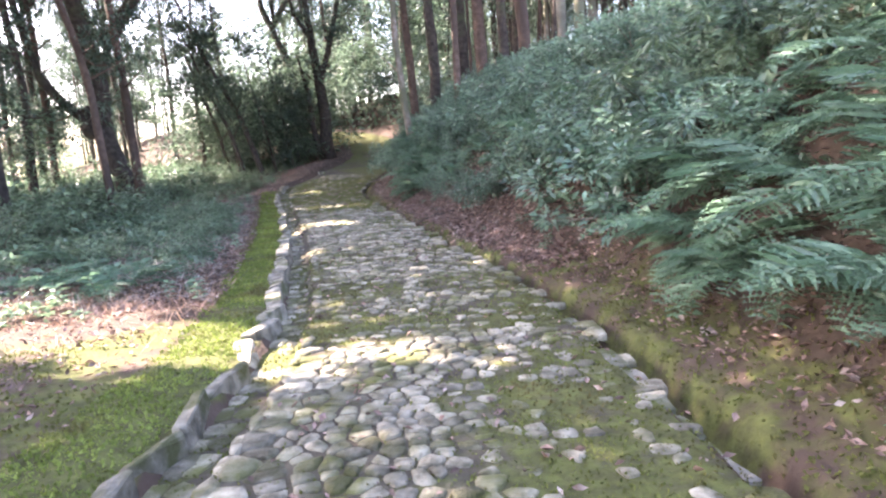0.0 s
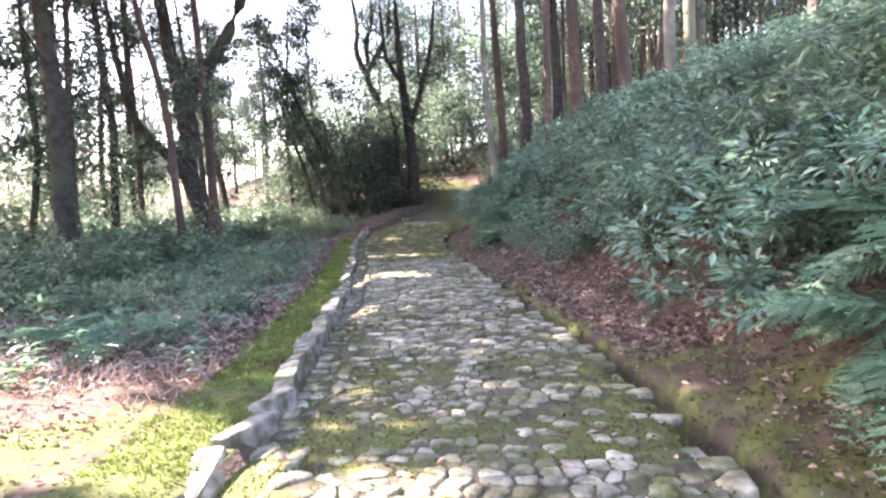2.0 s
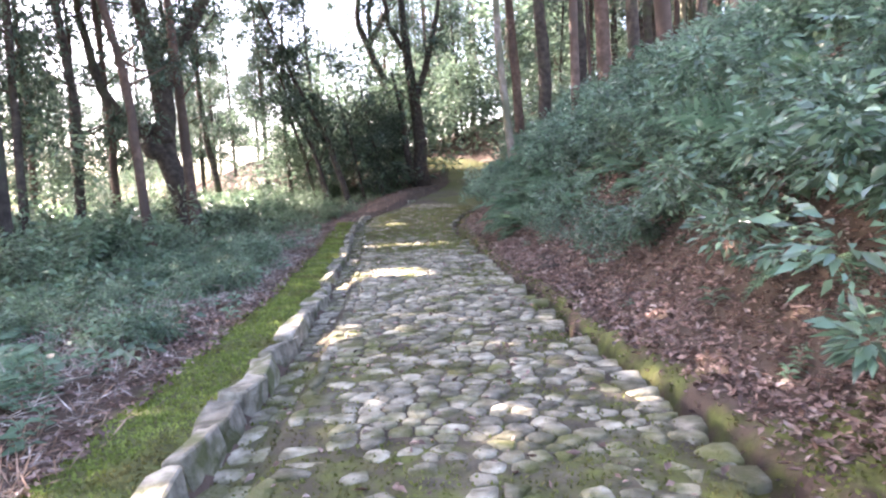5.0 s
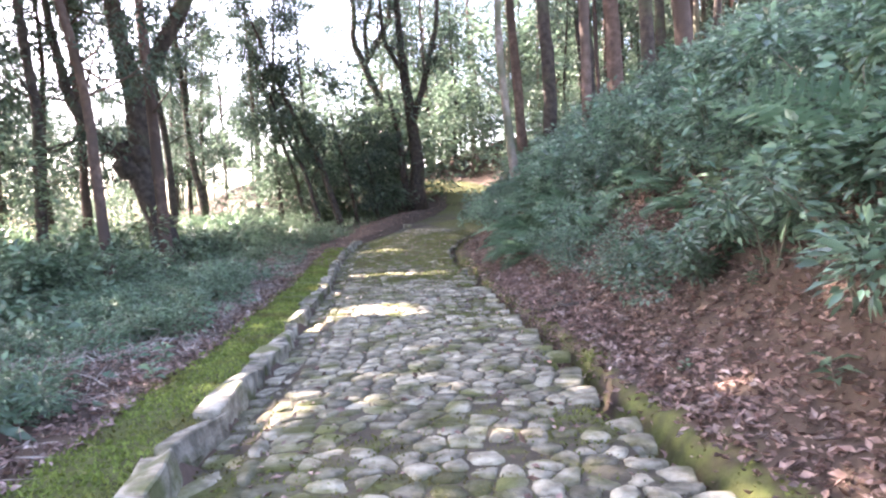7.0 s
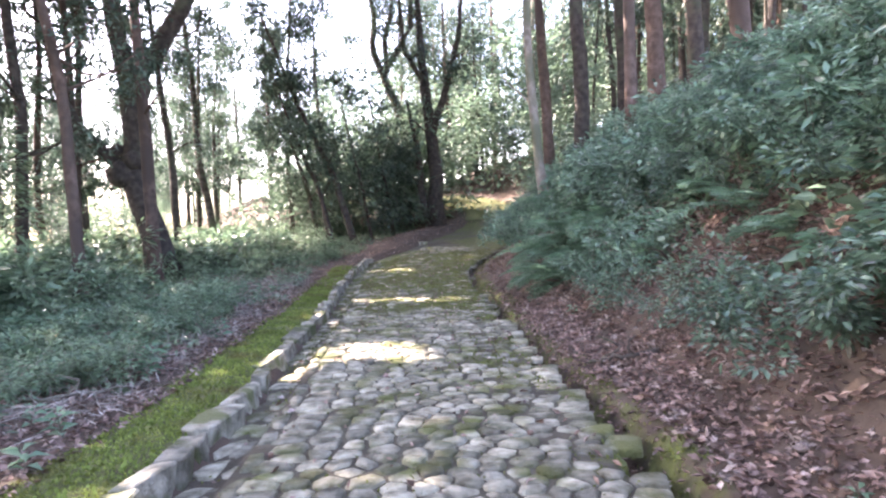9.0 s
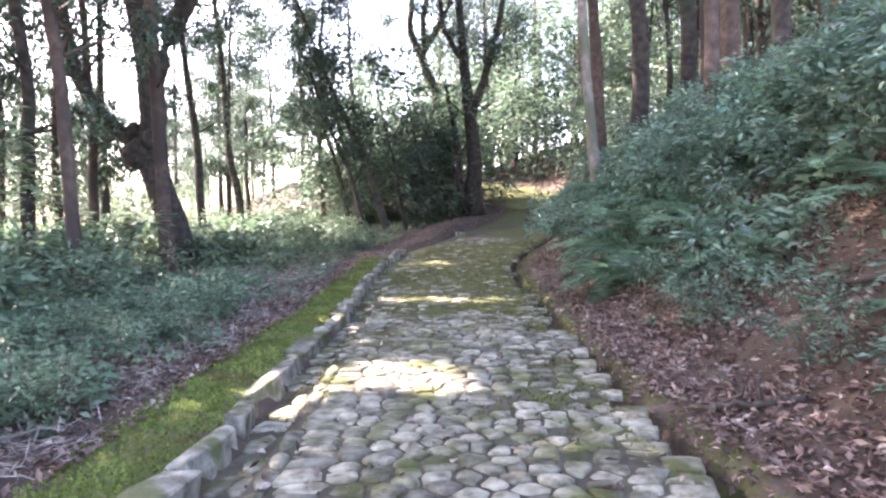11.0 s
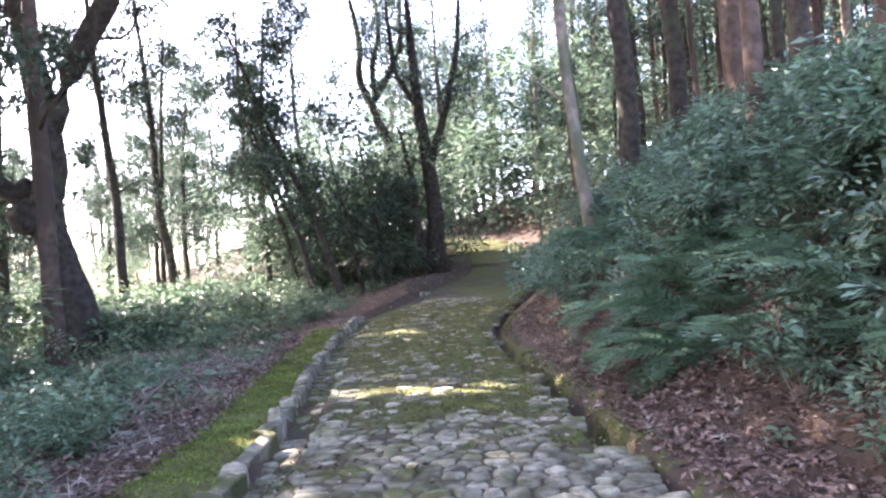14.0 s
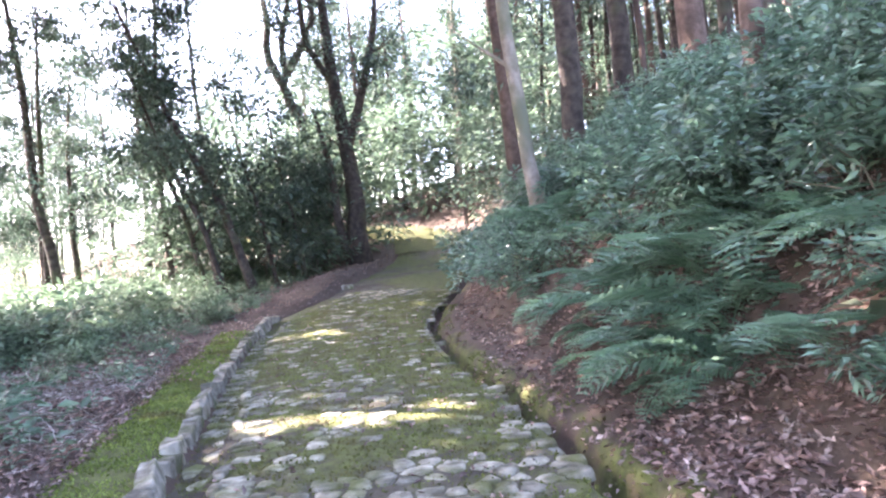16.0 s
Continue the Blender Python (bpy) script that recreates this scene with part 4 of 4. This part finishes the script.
def build_shade_canopy():
    """An unseen roof of leaves added to shade the lane, shared out among the nearest trees."""
    rng = np.random.default_rng(77)
    n = 64000
    # leaf slab kept above the view, only there to block the sun
    p = np.stack([rng.uniform(-28, -5, n), rng.uniform(-5, 46, n), rng.uniform(10.8, 13, n)], 1)
    p[:, 2] += np.interp(p[:, 1], (12, 24, 38, 46), (0, 2.0, 4.5, 7.5))
    # holes cut in the added leaf roof to let the sun patches through
    p = p[~shades_sun_patch(p, 0.33)]
    t = np.array([(x, y) for x, y, _ in TRUNKS])
    near = np.argmin(((p[:, None, :2] - t[None]) ** 2).sum(-1), 1)
    for k in np.unique(near):
        q = p[near == k]
        x, y, tree = TRUNKS[k]
        ln = rng.uniform(0.4, 0.65, len(q))
        v, f = leaf_arrays(rng, q - np.array(tree.location), rng.normal(size=(len(q), 3)) * (1, 1, 0.5), ln, ln * 0.6, 0.2, 0.1)
        child("canopy", mesh_np("canopy", v, f, crown_mat), tree)


# ---------------------------------------------------------------- loose things
def build_seedlings():
    """Knee-high seedlings with a few broad leaves, beside the lane and on the bare part of the bank."""
    rng = np.random.default_rng(91)
    kinds = []
    for k in range(3):
        plant = tagged(new("seedling"), "small green seedling with broad glossy leaves", "plant", "seedlings in the litter")
        h = 0.14 + 0.06 * k
        child("stem", mesh_np("stem", *tube(curve([(0, 0, -0.03), (0.01, 0.01, h * 0.5), (0.03, 0, h)], 6), np.linspace(0.005, 0.002, 6), 5), bark_pale), plant)
        n = 9 + 3 * k
        t = np.linspace(0.3, 1, n)
        a = np.arange(n) * 2.4
        pos = np.stack([0.03 * t, 0 * t, h * t], 1)
        al = np.stack([np.cos(a), np.sin(a), 0.35 + 0 * a], 1)
        child("leaves", mesh_np("leaves", *leaf_arrays(rng, pos, al, rng.uniform(0.08, 0.14, n), rng.uniform(0.035, 0.055, n), 0.25, 0.3), fern_mat), plant)
        kinds.append(plant)
    spots = [(float(right(y)) + o, y, s) for y, o, s in ((5.3, 0.75, 0.9), (4.6, 1.0, 0.8), (9.4, 0.9, 0.9), (10.8, 1.1, 1.0), (12.1, 0.8, 0.8))]
    for _ in range(34):
        y = rng.uniform(9, 26)
        spots.append((float(right(y)) + rng.uniform(0.7, 2.2), y, rng.uniform(0.7, 1.3)))
    for _ in range(60):
        y = rng.uniform(7, 28)
        spots.append((float(left(y)) - rng.uniform(0.9, 3.6), y, rng.uniform(0.7, 1.5)))
    place(kinds, rng, spots)


def build_loose():
    rng = np.random.default_rng(55)

    def branch(pts, r, label, mat=bark_pale):
        path = curve([(x, y, H(x, y) + h) for x, y, h in pts], 14)
        path[1:-1] += rng.normal(size=(12, 3)) * 0.012
        o = path[0].copy()
        parts = [tube(path - o, np.linspace(r, r * 0.4, 14), 7, 0.08)]
        for k in (5, 9):
            q = path[k] - o
            parts.append(tube(curve([q, q + (rng.uniform(-0.2, 0.2), rng.uniform(-0.2, 0.2), 0.12), q + (rng.uniform(-0.5, 0.5), rng.uniform(-0.5, 0.5), 0.14)], 6), np.linspace(r * 0.5, r * 0.2, 6), 5))
        ob = tagged(new("fallen_branch", mesh_np("fallen_branch", *joined(parts), mat, True)), label, "branch", "fallen branches")
        ob.location = o

    branch([(-8.4, 15.2, 0.05), (-7.4, 15.9, 0.1), (-6.6, 16.8, 0.08), (-5.9, 17.2, 0.05)], 0.035, "long pale fallen branch among undergrowth")
    branch([(-5.4, 12.6, 0.05), (-4.9, 13.6, 0.08), (-4.4, 14.2, 0.06)], 0.025, "pale fallen branch on leaf litter")
    branch([(-4.3, 8.2, 0.04), (-3.9, 9.2, 0.06), (-3.6, 9.8, 0.05)], 0.02, "thin fallen branch on leaf litter")
    branch([(-6.7, 20.5, 0.05), (-6.5, 20.9, 0.35), (-5.9, 21.1, 0.3)], 0.022, "bare forked dead twig beside the verge")
    branch([(0.3, 15.1, 0.03), (-0.1, 15.2, 0.05), (-0.35, 15.4, 0.04)], 0.03, "dark fallen branch on the bank", bark_dark)
    branch([(2.3, 11.6, 0.06), (1.9, 12.2, 0.06), (1.7, 12.9, 0.05)], 0.03, "dead branch lying in leaf litter", bark_red)
    branch([(0.9, 15.6, 0.06), (0.6, 16.4, 0.06), (0.7, 17.2, 0.05)], 0.03, "dead branch lying in leaf litter", bark_red)
    stub = new("stake", mesh_np("stake", *tube([(0, 0, -0.1), (0, 0, 0.1), (0.01, 0, 0.22), (0.01, 0, 0.225)], [0.055, 0.055, 0.05, 0.035], 10, 0.03), cut_mat, False))
    stub.location = (-6.6, 15.9, H(-6.6, 15.9))
    tagged(stub, "short yellow cut wooden stake in the litter", "stake")
    for x, y, s in ((-6.15, 35.4, 0.32), (-6.0, 19.3, 0.14)):
        v, f = stone_arrays(rng)
        st = new("pale_stone", mesh_np("pale_stone", v * (s * 1.5, s, s * 0.3), f, kerb_mat, False))
        st.location = (x, y, H(x, y) + s * 0.2)
        tagged(st, "pale flat stone at the edge of the lane", "stone")


build_ground()
road = build_road()
build_upper_road()
build_litter()
build_moss()
build_undergrowth()
build_plants()
build_trees()
build_shade_canopy()
build_seedlings()
build_loose()
build_kerb()
build_cobbles(road)
